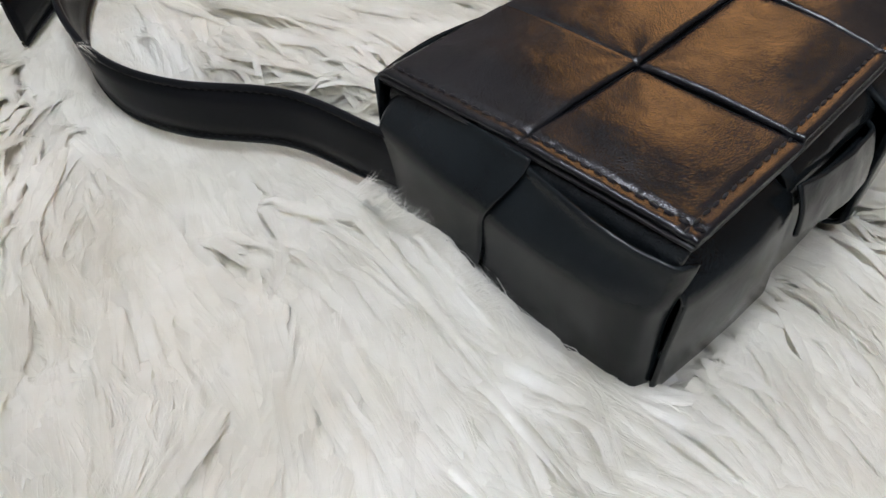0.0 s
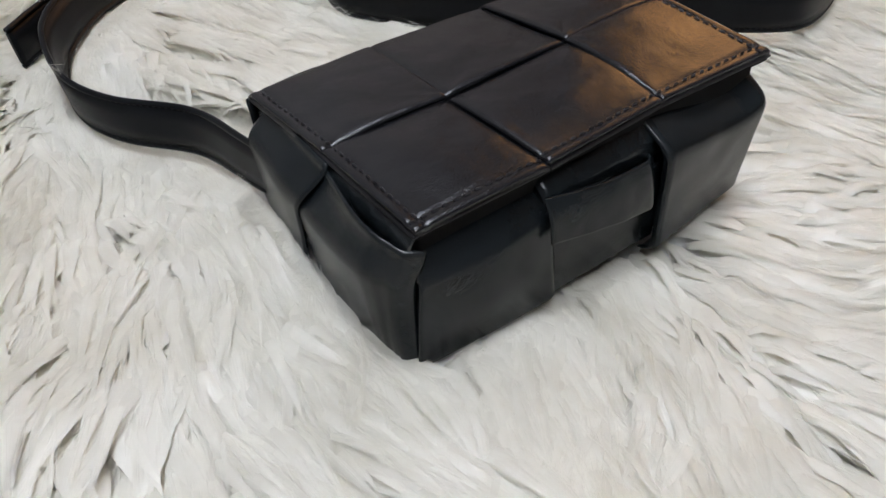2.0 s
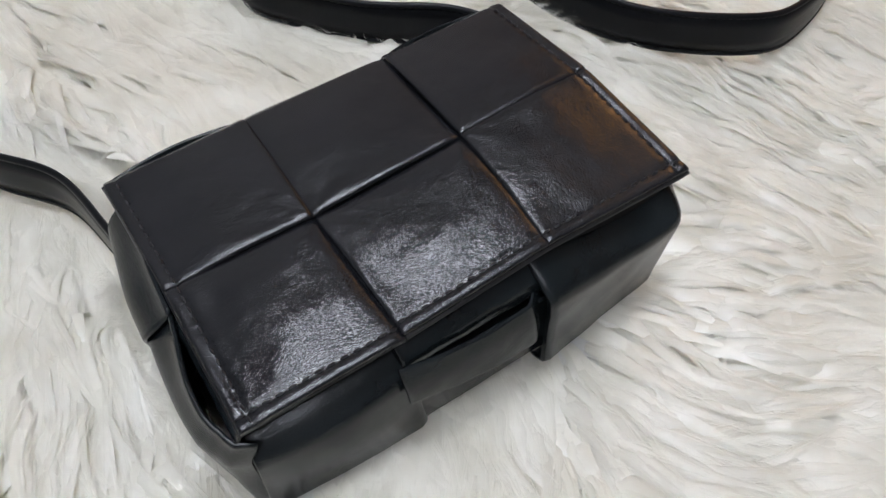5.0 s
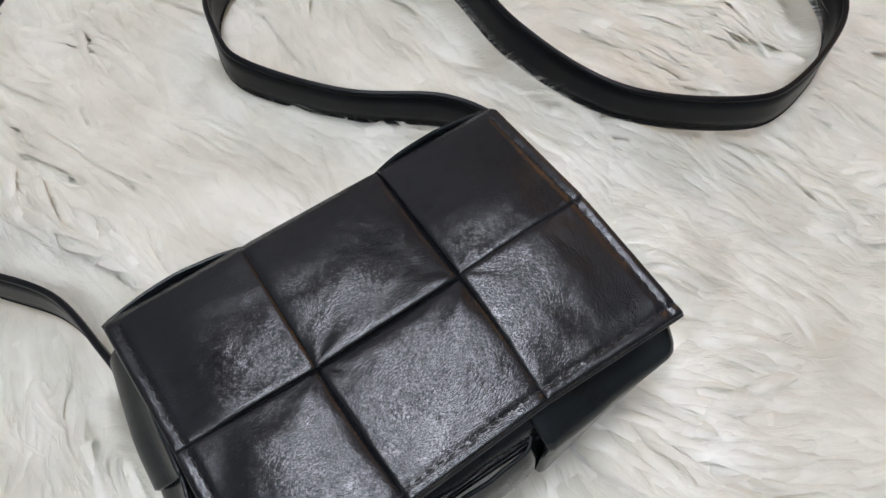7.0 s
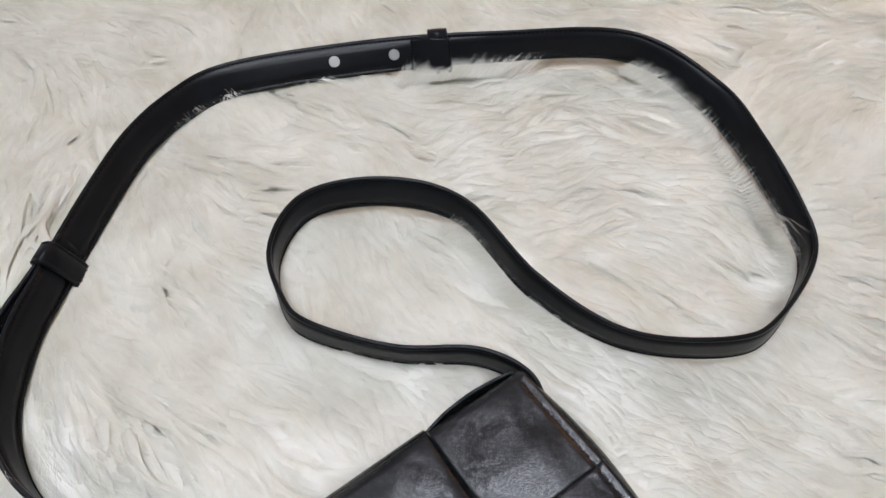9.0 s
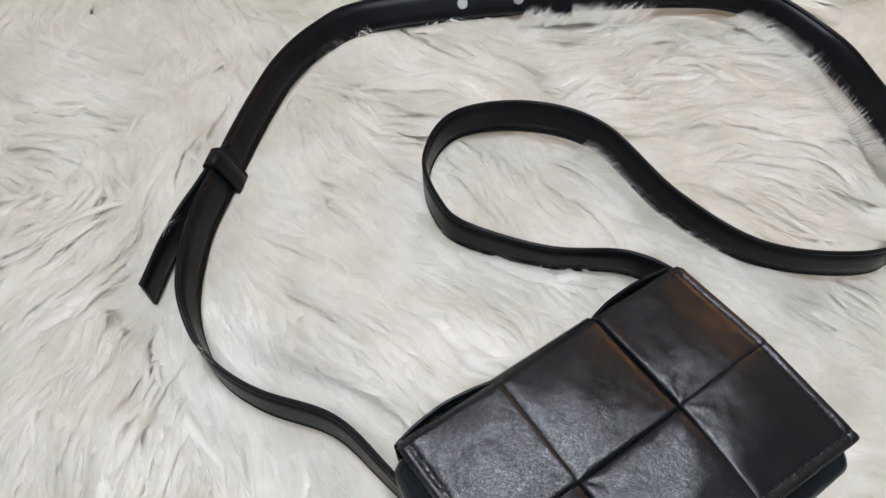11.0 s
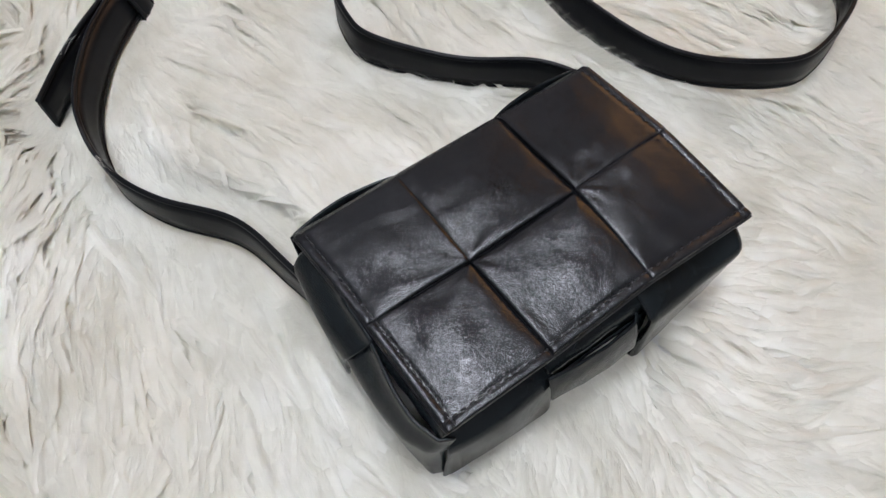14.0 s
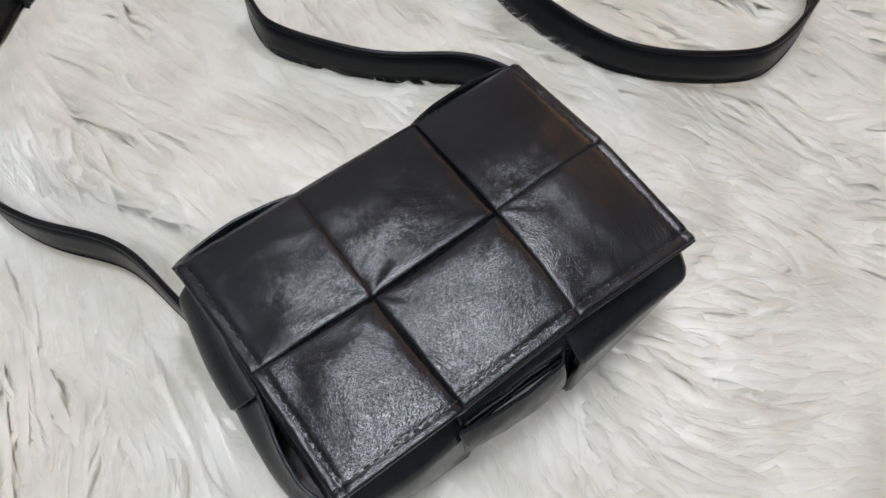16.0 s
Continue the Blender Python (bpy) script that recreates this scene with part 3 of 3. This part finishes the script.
def fur_top(x, y):
    """The height at which the pile lies."""
    s = np.where(y < 0, 0.085 * np.tanh(y / 0.085), 0.16 * np.tanh(y / 0.16))
    z = 0.010 + 0.19 * s - 0.035 * np.tanh(x / 0.4) * 0.9
    z = z + 0.0045 * grain(x, y, 0.07, 11) + 0.0030 * grain(x, y, 0.028, 12)
    # a ridge of pile that stands up against the bag's near end
    z = z - 0.017 / (1 + np.exp((x + 0.103) / 0.010)) * np.exp(-(((y - 0.085) / 0.065) ** 2))
    return z + 0.010 * np.exp(-(((x + 0.115) / 0.022) ** 2 + ((y - 0.035) / 0.035) ** 2))


# where the pile has been stroked: x, y and the heading of the hair tips in degrees
STROKES = [
    (0.363, 0.091, -7), (0.343, 0.047, -27), (0.291, 0.000, -68), (0.305, 0.288, -43), (0.189, 0.218, -15), (0.257, 0.191, -37),
    (0.213, 0.131, -56), (0.125, 0.136, -65), (0.126, 0.044, -63), (0.131, 0.004, -30), (0.171, -0.033, -48), (-0.061, 0.220, -82),
    (-0.005, 0.180, -89), (0.009, 0.097, -86), (-0.057, 0.122, -67), (0.057, 0.289, -61), (0.001, 0.496, -48), (-0.106, 0.189, -71),
    (-0.174, 0.389, -60), (-0.178, 0.260, -140), (-0.216, 0.195, -165), (-0.196, 0.155, -98), (-0.163, 0.098, -113), (-0.115, 0.067, -90),
    (-0.234, 0.091, -92), (-0.132, 0.004, -144), (-0.122, -0.025, -102), (-0.110, -0.050, -80), (-0.026, -0.086, -135), (-0.004, -0.110, -76),
    (0.041, -0.140, -43), (0.230, 0.060, -58),
]


def lay(x, y):
    """The direction in which the pile lies."""
    a = 0.866 * x - 0.5 * y
    turn = np.radians(-38 - 80 / (1 + np.exp((a - 0.005) / 0.045)))
    dx, dy = 0.02 * np.cos(turn), 0.02 * np.sin(turn)
    for sx, sy, heading_ in STROKES:
        w = np.exp(-((x - sx) ** 2 + (y - sy) ** 2) / (2 * 0.032**2))
        dx, dy = dx + w * math.cos(radians(heading_)), dy + w * math.sin(radians(heading_))
    turn = np.arctan2(dy, dx) + np.radians(24 * grain(x, y, 0.055, 21) + 14 * grain(x, y, 0.024, 22))
    return np.cos(turn), np.sin(turn)


# the strap's footprint, as a raster: signed distance, lower and upper edge
CELL, RX, RY, RN = 0.001, -0.30, -0.10, 700
away = np.full((RN, RN), 9.0, np.float32)
foot = np.zeros((RN, RN), np.float32)
side = np.zeros((RN, RN), np.float32)
for p, q, w in [*zip(path, path[1:], widths), *zip(tail_path, tail_path[1:], tail_w)]:
    t = Vector((q.x - p.x, q.y - p.y, 0)).normalized()
    ci, cj = int((p.x - RX) / CELL), int((p.y - RY) / CELL)
    i0, i1, j0, j1 = max(ci - 27, 0), min(ci + 28, RN), max(cj - 27, 0), min(cj + 28, RN)
    if i0 >= i1 or j0 >= j1:
        continue
    gx, gy = np.meshgrid(np.arange(i0, i1) * CELL + RX - p.x, np.arange(j0, j1) * CELL + RY - p.y, indexing="ij")
    dist = np.hypot(gx, gy)
    near = dist < away[i0:i1, j0:j1]
    away[i0:i1, j0:j1] = np.where(near, dist, away[i0:i1, j0:j1])
    side[i0:i1, j0:j1] = np.where(near, gx * -t.y + gy * t.x, side[i0:i1, j0:j1])
    foot[i0:i1, j0:j1] = np.where(near, p.z - abs(w.z) * WIDE / 2, foot[i0:i1, j0:j1])


def strap_near(x, y):
    i, j = ((x - RX) / CELL).astype(int), ((y - RY) / CELL).astype(int)
    ok = (i >= 0) & (j >= 0) & (i < RN) & (j < RN)
    i, j = np.where(ok, i, 0), np.where(ok, j, 0)
    return np.where(ok, away[i, j], 9.0), np.where(ok, side[i, j], 9.0), foot[i, j]


SEEN = [(-0.34, 0.11), (-0.22, 0.54), (-0.05, 0.66), (0.07, 0.62), (0.56, 0.18), (0.36, -0.06), (0.14, -0.21), (0.0, -0.25), (-0.24, -0.11), (-0.31, 0.03)]


def in_view(x, y):
    ok = np.ones(len(x), bool)
    for (ax, ay), (bx, by) in zip(SEEN, SEEN[1:] + SEEN[:1]):
        ok &= (bx - ax) * (y - ay) - (by - ay) * (x - ax) < 0
    return ok


LEVELS = (0.0, 0.22, 0.46, 0.73, 1.0)


def wisps(rng, locks, each, box, near, spread, length, sunk=0.0):
    """The middle lines of the wisps of hair, gathered into locks: (wisps, levels, 3), and their half widths."""
    lx, ly = rng.uniform(box[0], box[1], locks * 3), rng.uniform(box[2], box[3], locks * 3)
    keep = in_view(lx, ly) == near
    lx, ly = lx[keep][:locks], ly[keep][:locks]
    m = len(lx)
    lock = np.repeat(np.arange(m), each)
    n = len(lock)
    dx, dy = lay(lx, ly)
    chance = rng.uniform(-1, 1, (m, 4))[lock]
    own = rng.uniform(-1, 1, (n, 4))
    ox, oy = rng.normal(size=n) * spread, rng.normal(size=n) * spread
    bend = np.radians(12) * chance[:, 0] + np.radians(9) * own[:, 0]
    dx, dy = dx[lock], dy[lock]
    dx, dy = dx * np.cos(bend) - dy * np.sin(bend), dx * np.sin(bend) + dy * np.cos(bend)
    long = length * (1 + 0.25 * chance[:, 1] + 0.25 * own[:, 1])
    curl = 0.40 * chance[:, 2] + 0.22 * own[:, 2]
    high = 0.0040 * chance[:, 3] + 0.0008 * own[:, 3] - sunk
    rx, ry = lx[lock] + ox, ly[lock] + oy
    # some brush up against the bag's side
    high = high + 0.007 * np.exp(-(((rx + 0.120) / 0.014) ** 2 + ((ry - 0.015) / 0.035) ** 2)) * rng.uniform(0, 1, n) ** 4
    tip = rng.uniform(0.0, 0.0035, n)
    deep = 0.011
    rings = []
    for s in LEVELS:
        a = s**1.1 * long
        px = lx[lock] + ox * (1 - 0.40 * s) + dx * a - dy * curl * a * s * 0.8
        py = ly[lock] + oy * (1 - 0.40 * s) + dy * a + dx * curl * a * s * 0.8
        rise = 1 - (1 - min(s / 0.55, 1)) ** 2
        droop = tip * max(0.0, s - 0.4) / 0.6
        pz = fur_top(px, py) - deep * (1 - rise) + high * rise - droop
        d, sd, low = strap_near(px, py)
        press = low + 0.0025 + 0.40 * d + 0.010 * np.maximum(0, grain(px, py, 0.05, 41))
        # flattened deeper where the strap lies beside the bag's near end
        flat = px < -0.02
        press = np.where(flat, low - np.where(py < 0.14, 0.006, 0.003) + 0.30 * d, press)
        pz = np.where(d < np.where(flat, 0.026, 0.014), np.minimum(pz, press), pz)
        gap = np.hypot(np.maximum(np.abs(px + 0.0065) - 0.092, 0), np.maximum(np.abs(py) - 0.061, 0))
        pz = np.where((gap < 0.02) & (py < 0.0), np.minimum(pz, fur_top(px, py) - 0.003 + 0.40 * gap), pz)
        rings.append([px, py, pz])
    p = np.array(rings).transpose(2, 0, 1)
    # hair that meets the strap slips under it
    start_side = strap_near(p[:, 0, 0], p[:, 0, 1])[1]
    for k in range(1, len(LEVELS)):
        d, sd, low = strap_near(p[:, k, 0], p[:, k, 1])
        crossed = (d < 0.012) & ((sd * start_side < 0) | (d < 0.0022))
        stop = crossed & (p[:, k, 2] > low - 0.001)
        p[:, k, 2] = np.where(stop, low - 0.0020, p[:, k, 2])
    # and never enters the bag
    x0, x1, y0, y1 = -0.1010, 0.0870, -0.0650, 0.0630
    rooted = (p[:, 0, 0] > x0 + 0.004) & (p[:, 0, 0] < x1 - 0.003) & (p[:, 0, 1] > y0 + 0.016) & (p[:, 0, 1] < y1 - 0.004)
    p = p[~rooted]
    sides = np.zeros((len(p), 4), bool)
    for k in range(len(LEVELS)):
        q = p[:, k]
        inside = (q[:, 0] > x0 + 0.0115 * np.clip((-0.015 - q[:, 1]) / 0.043, 0, 1)) & (q[:, 0] < x1) & (q[:, 1] > y0) & (q[:, 1] < y1) & (q[:, 2] > -0.010)
        low = inside & (fur_top(q[:, 0], q[:, 1]) < 0.008)
        q[low, 2] = np.minimum(q[low, 2], -0.0045)
        inside &= ~low
        gaps = np.stack([q[:, 0] - x0, x1 - q[:, 0], q[:, 1] - y0, y1 - q[:, 1]], 1)
        which = gaps.argmin(1)
        for w, (axis, value) in enumerate(((0, x0), (0, x1), (1, y0), (1, y1))):
            hit = inside & (which == w)
            q[hit, axis] = value
            sides[:, w] |= hit
    p = p[sides.sum(1) < 2]
    return p, rng.uniform(0.40, 1.30, len(p))


def directions(p, rng, lean):
    """Unit vectors across and above each line."""
    t = np.gradient(p, axis=1)
    t /= np.linalg.norm(t, axis=2, keepdims=True) + 1e-9
    flat = np.stack([-t[..., 1], t[..., 0], 0 * t[..., 0]], -1)
    flat /= np.linalg.norm(flat, axis=2, keepdims=True) + 1e-9
    up = np.cross(t, flat)
    roll = rng.uniform(-lean, lean, len(p))[:, None, None]
    return flat * np.cos(roll) + up * np.sin(roll), up * np.cos(roll) - flat * np.sin(roll)


def pile(name, verts, loops, sizes, uv, label, edge=None):
    """One mesh from arrays; loops and sizes are those of its faces in order, uv one pair a vertex."""
    me = bpy.data.meshes.new(name)
    me.vertices.add(len(verts))
    me.vertices.foreach_set("co", verts.astype(np.float32).ravel())
    me.loops.add(len(loops))
    me.loops.foreach_set("vertex_index", loops.astype(np.int32))
    me.polygons.add(len(sizes))
    me.polygons.foreach_set("loop_start", np.concatenate([[0], np.cumsum(sizes)[:-1]]).astype(np.int32))
    me.polygons.foreach_set("use_smooth", np.ones(len(sizes), bool))
    layer = me.uv_layers.new(name="along")
    layer.data.foreach_set("uv", uv[loops].astype(np.float32).ravel())
    layer = me.uv_layers.new(name="across")
    if edge is not None:
        layer.data.foreach_set("uv", edge[loops].astype(np.float32).ravel())
    else:
        layer.data.foreach_set("uv", np.zeros(len(loops) * 2, np.float32))
    me.update(calc_edges=True)
    me.validate()
    me.materials.append(FUR if edge is not None else HAIR)
    return tagged(new(name, me), label, "rug", kind="stuff")


def wisp_mesh(name, p, half, rng, label, cols=5, solid=False):
    """Each wisp as a rounded, pointed bundle lying on the pile."""
    n, rows = len(p), len(LEVELS) - 1
    w, up = directions(p, rng, 0.35)
    taper = np.array([0.75, 1.0, 0.86, 0.52])[None, :] * half[:, None] * rng.uniform(0.85, 1.15, (n, rows))
    ring = []
    for k in range(cols):
        c = k / (cols - 1) * 2 - 1
        ring.append(p[:, :rows] + w[:, :rows] * (taper * c)[..., None] + up[:, :rows] * (taper * (0.22 * (1 - c * c) - 0.10))[..., None])
    body = np.stack(ring, 2).reshape(n, rows * cols, 3)
    verts = np.concatenate([body, p[:, rows:]], 1)
    size = rows * cols + 1
    quads = [(r * cols + k, r * cols + k + 1, (r + 1) * cols + k + 1, (r + 1) * cols + k) for r in range(rows - 1) for k in range(cols - 1)]
    tips = [((rows - 1) * cols + k, (rows - 1) * cols + k + 1, rows * cols) for k in range(cols - 1)]
    faces = np.array([v for f in quads + tips for v in f])
    loops = ((np.arange(n) * size)[:, None] + faces).ravel()
    sizes = np.tile([4] * len(quads) + [3] * len(tips), n)
    along = np.concatenate([np.repeat(np.array(LEVELS[:rows]), cols), [1.0]])
    side = np.concatenate([np.tile(np.linspace(-1, 1, cols), rows), [0.0]])
    start = rng.uniform(0, 40, (n, 1))
    uv = np.stack([side[None] * half[:, None] * 1000 + start, along[None] * 4 + start * 3.1], -1).reshape(-1, 2)
    edge = np.tile(np.stack([side, along], -1), (n, 1))
    return pile(name, verts.reshape(-1, 3), loops, sizes, uv, label, None if solid else edge)


def hair_mesh(name, p, half, count, wide, rng, label):
    """Single hairs that lie on and beside the wisps, and stray from them."""
    pick = rng.randint(0, len(p), count)
    q, r = p[pick], half[pick]
    w, up = directions(q, rng, 0.3)
    s = np.array(LEVELS)[None, :]
    off = rng.normal(size=count) * 0.95
    fan = rng.normal(size=count) * 0.8
    body = 1 - 0.75 * s
    side = (off[:, None] * body + fan[:, None] * s**1.5) * r[:, None]
    over = (0.42 * np.exp(-(off**2))[:, None] * body - 0.05) * r[:, None] + 0.0002 + rng.exponential(0.0005, count)[:, None] * s**2
    q = q + w * side[..., None] + up * over[..., None]
    grow = rng.uniform(0.75, 1.12, count)[:, None]
    q = q[:, :1] + (q - q[:, :1]) * grow[..., None]
    q = q[:, [0, 1, 2, 4]]
    w, up = directions(q, rng, 0.7)
    thick = np.array([0.85, 1.0, 0.8])[None, :] * (wide * rng.uniform(0.6, 1.3, count))[:, None]
    left, right = q[:, :3] - w[:, :3] * thick[..., None], q[:, :3] + w[:, :3] * thick[..., None]
    verts = np.concatenate([left, right, q[:, 3:]], 1)
    faces = np.array([0, 3, 4, 1, 1, 4, 5, 2, 2, 5, 6])
    loops = ((np.arange(count) * 7)[:, None] + faces).ravel()
    start = rng.uniform(0, 40, (count, 1, 1)) * np.ones((1, 7, 2))
    return pile(name, verts.reshape(-1, 3), loops, np.tile([4, 4, 3], count), start.reshape(-1, 2), label)


# backing: one cloth sheet below the pile, pressed down under the bag
xs, ys = np.linspace(-0.95, 1.1, 161), np.linspace(-0.95, 1.15, 165)
bx, by = np.meshgrid(xs, ys, indexing="ij")
bz = fur_top(bx, by) - 0.0085
d, sd, low = strap_near(bx, by)
bz = np.where(d < 0.03, np.minimum(bz, low - 0.009 + 0.30 * d), bz)
pressed = 1 / (1 + np.exp(np.clip((np.maximum(np.abs(bx + 0.004) - 0.080, np.abs(by) - 0.048)) / 0.003, -40, 40)))
bz = bz * (1 - pressed) + np.minimum(bz, -0.0065) * pressed
bm = bmesh.new()
grid = [[bm.verts.new((bx[i, j], by[i, j], bz[i, j])) for j in range(len(ys))] for i in range(len(xs))]
for i in range(len(xs) - 1):
    for j in range(len(ys) - 1):
        bm.faces.new((grid[i][j], grid[i + 1][j], grid[i + 1][j + 1], grid[i][j + 1]))
bmesh.ops.solidify(bm, geom=bm.faces[:], thickness=0.003)
tagged(smooth_object("fur_rug", bm, BACKING), "cream cloth backing of a white long-pile faux fur rug", "rug")

rng = np.random.RandomState(7)
BOX = (-0.36, 0.58, -0.27, 0.68)
p, half = wisps(rng, 5400, 7, BOX, True, 0.0060, 0.045)
wisp_mesh("fur_pile", p, half * 0.0038, rng, "long silky white faux fur lying in soft swirled locks")
hair_mesh("fur_hair", p, half * 0.0034, 215000, 0.00011, rng, "loose fine white hairs over the fur's locks")
p, half = wisps(rng, 3500, 5, BOX, True, 0.008, 0.040, 0.0021)
wisp_mesh("fur_underlayer", p, half * 0.0045, rng, "dense white faux fur beneath the long locks", 4, True)
p, half = wisps(rng, 1500, 6, (-0.93, 1.05, -0.93, 1.1), False, 0.014, 0.050)
wisp_mesh("fur_pile", p, half * 0.0065, rng, "long silky white faux fur towards the rug's edges", 4)


def tuft(root, tip, count, spread, arch):
    """The lines of a few hairs that stray from the pile, over a strap or up behind it."""
    a, b = np.array(root), np.array(tip)
    s = np.array(LEVELS)[None, :, None]
    start = a + rng.normal(size=(count, 3)) * [0.0016, 0.0016, 0.0005]
    end = b + rng.normal(size=(count, 3)) * spread * [1, 1, 0.5]
    return start[:, None] * (1 - s) + end[:, None] * s + np.array([0, 0, arch]) * np.sin(np.pi * s) * rng.uniform(0.5, 1.2, (count, 1, 1))


STRAYS = [
    ((-0.1345, 0.2318, 0.0560), (-0.1190, 0.2375, 0.0625), 9, 0.0030, 0.003), ((-0.1475, 0.1660, 0.0470), (-0.1435, 0.1470, 0.0520), 14, 0.0045, 0.004),
    ((0.2740, 0.0560, 0.0240), (0.2640, 0.0320, 0.0300), 14, 0.0050, 0.004), ((0.0750, 0.2110, 0.0380), (0.0840, 0.2266, 0.0680), 8, 0.0016, 0.0),
    ((0.0830, 0.2070, 0.0380), (0.0912, 0.2145, 0.0620), 8, 0.0030, 0.0), ((0.0950, 0.2000, 0.0380), (0.1120, 0.1977, 0.0600), 16, 0.0055, 0.003),
    ((0.0310, 0.2140, 0.0380), (0.0350, 0.2230, 0.0580), 6, 0.0016, 0.0),
]
lines = np.concatenate([tuft(*row) for row in STRAYS])
hair_mesh("stray_hairs", lines, np.full(len(lines), 0.0008), len(lines) * 2, 0.00007, rng, "thin white tufts of fur straying over the strap")


def fringe(count):
    """The lines of hairs that lean up against the near face of the strap."""
    k = rng.randint(4, len(path) - 5, count)
    at, ahead = np.array([path[i] for i in k]), np.array([(path[i + 1] - path[i - 1]).normalized() for i in k])
    out = np.stack([ahead[:, 1], -ahead[:, 0]], 1)
    out *= np.sign((out * (np.array([-0.06, -0.08]) - at[:, :2])).sum(1))[:, None]
    hx, hy = lay(at[:, 0], at[:, 1])
    way = np.stack([hx, hy], 1)
    meets = -(way * out).sum(1)
    density = 0.5 + 0.5 * grain(at[:, 0], at[:, 1], 0.035, 51)
    keep = (meets > -0.05) & (rng.uniform(size=count) < density * 1.4) & (at[:, 0] > -0.06)
    at, out, way, k = at[keep], out[keep], way[keep], k[keep]
    n = len(at)
    lean = np.array([math.atan2(widths[i].z, widths[i].x * ahead_x + widths[i].y * ahead_y) for i, ahead_x, ahead_y in zip(k, out[:, 0], out[:, 1])])
    foot_z = at[:, 2] - np.abs(np.sin(lean)) * WIDE / 2
    shift = -np.cos(lean) * np.sign(np.sin(lean)) * WIDE / 2
    base = at[:, :2] + out * shift[:, None]
    along_ = way - out * (way * out).sum(1)[:, None]
    start = np.concatenate([base + out * rng.uniform(0.006, 0.014, (n, 1)), (foot_z - 0.001)[:, None]], 1)
    up = rng.uniform(0.0, 1.0, n) ** 1.6 * 0.0075
    tip_xy = base - out * (shift * up / WIDE * 2)[:, None] + out * 0.0024 + along_ * rng.uniform(0.006, 0.018, (n, 1))
    end = np.concatenate([tip_xy, (foot_z + 0.001 + up)[:, None]], 1)
    s = np.array(LEVELS)[None, :, None]
    return start[:, None] * (1 - s) + end[:, None] * s


lines = fringe(16000)
hair_mesh("fur_fringe", lines, np.full(len(lines), 0.0005), len(lines) * 2, 0.00010, rng, "white fur hairs leaning up against the black strap")

# and hairs that brush up the bag's near end
n = 420
ys = rng.uniform(-0.012, 0.050, n)
roots = np.stack([rng.uniform(-0.112, -0.104, n), ys, np.zeros(n)], 1)
roots[:, 2] = fur_top(roots[:, 0], roots[:, 1]) + 0.001
tips = np.stack([rng.uniform(-0.1035, -0.1015, n), ys - rng.uniform(0.001, 0.009, n), roots[:, 2] + rng.uniform(0.0, 1.0, n) ** 2 * 0.008], 1)
s = np.array(LEVELS)[None, :, None]
lines = roots[:, None] * (1 - s) + tips[:, None] * s
hair_mesh("fur_fringe", lines, np.full(n, 0.0006), n * 2, 0.00008, rng, "white fur hairs brushing up the black leather bag")
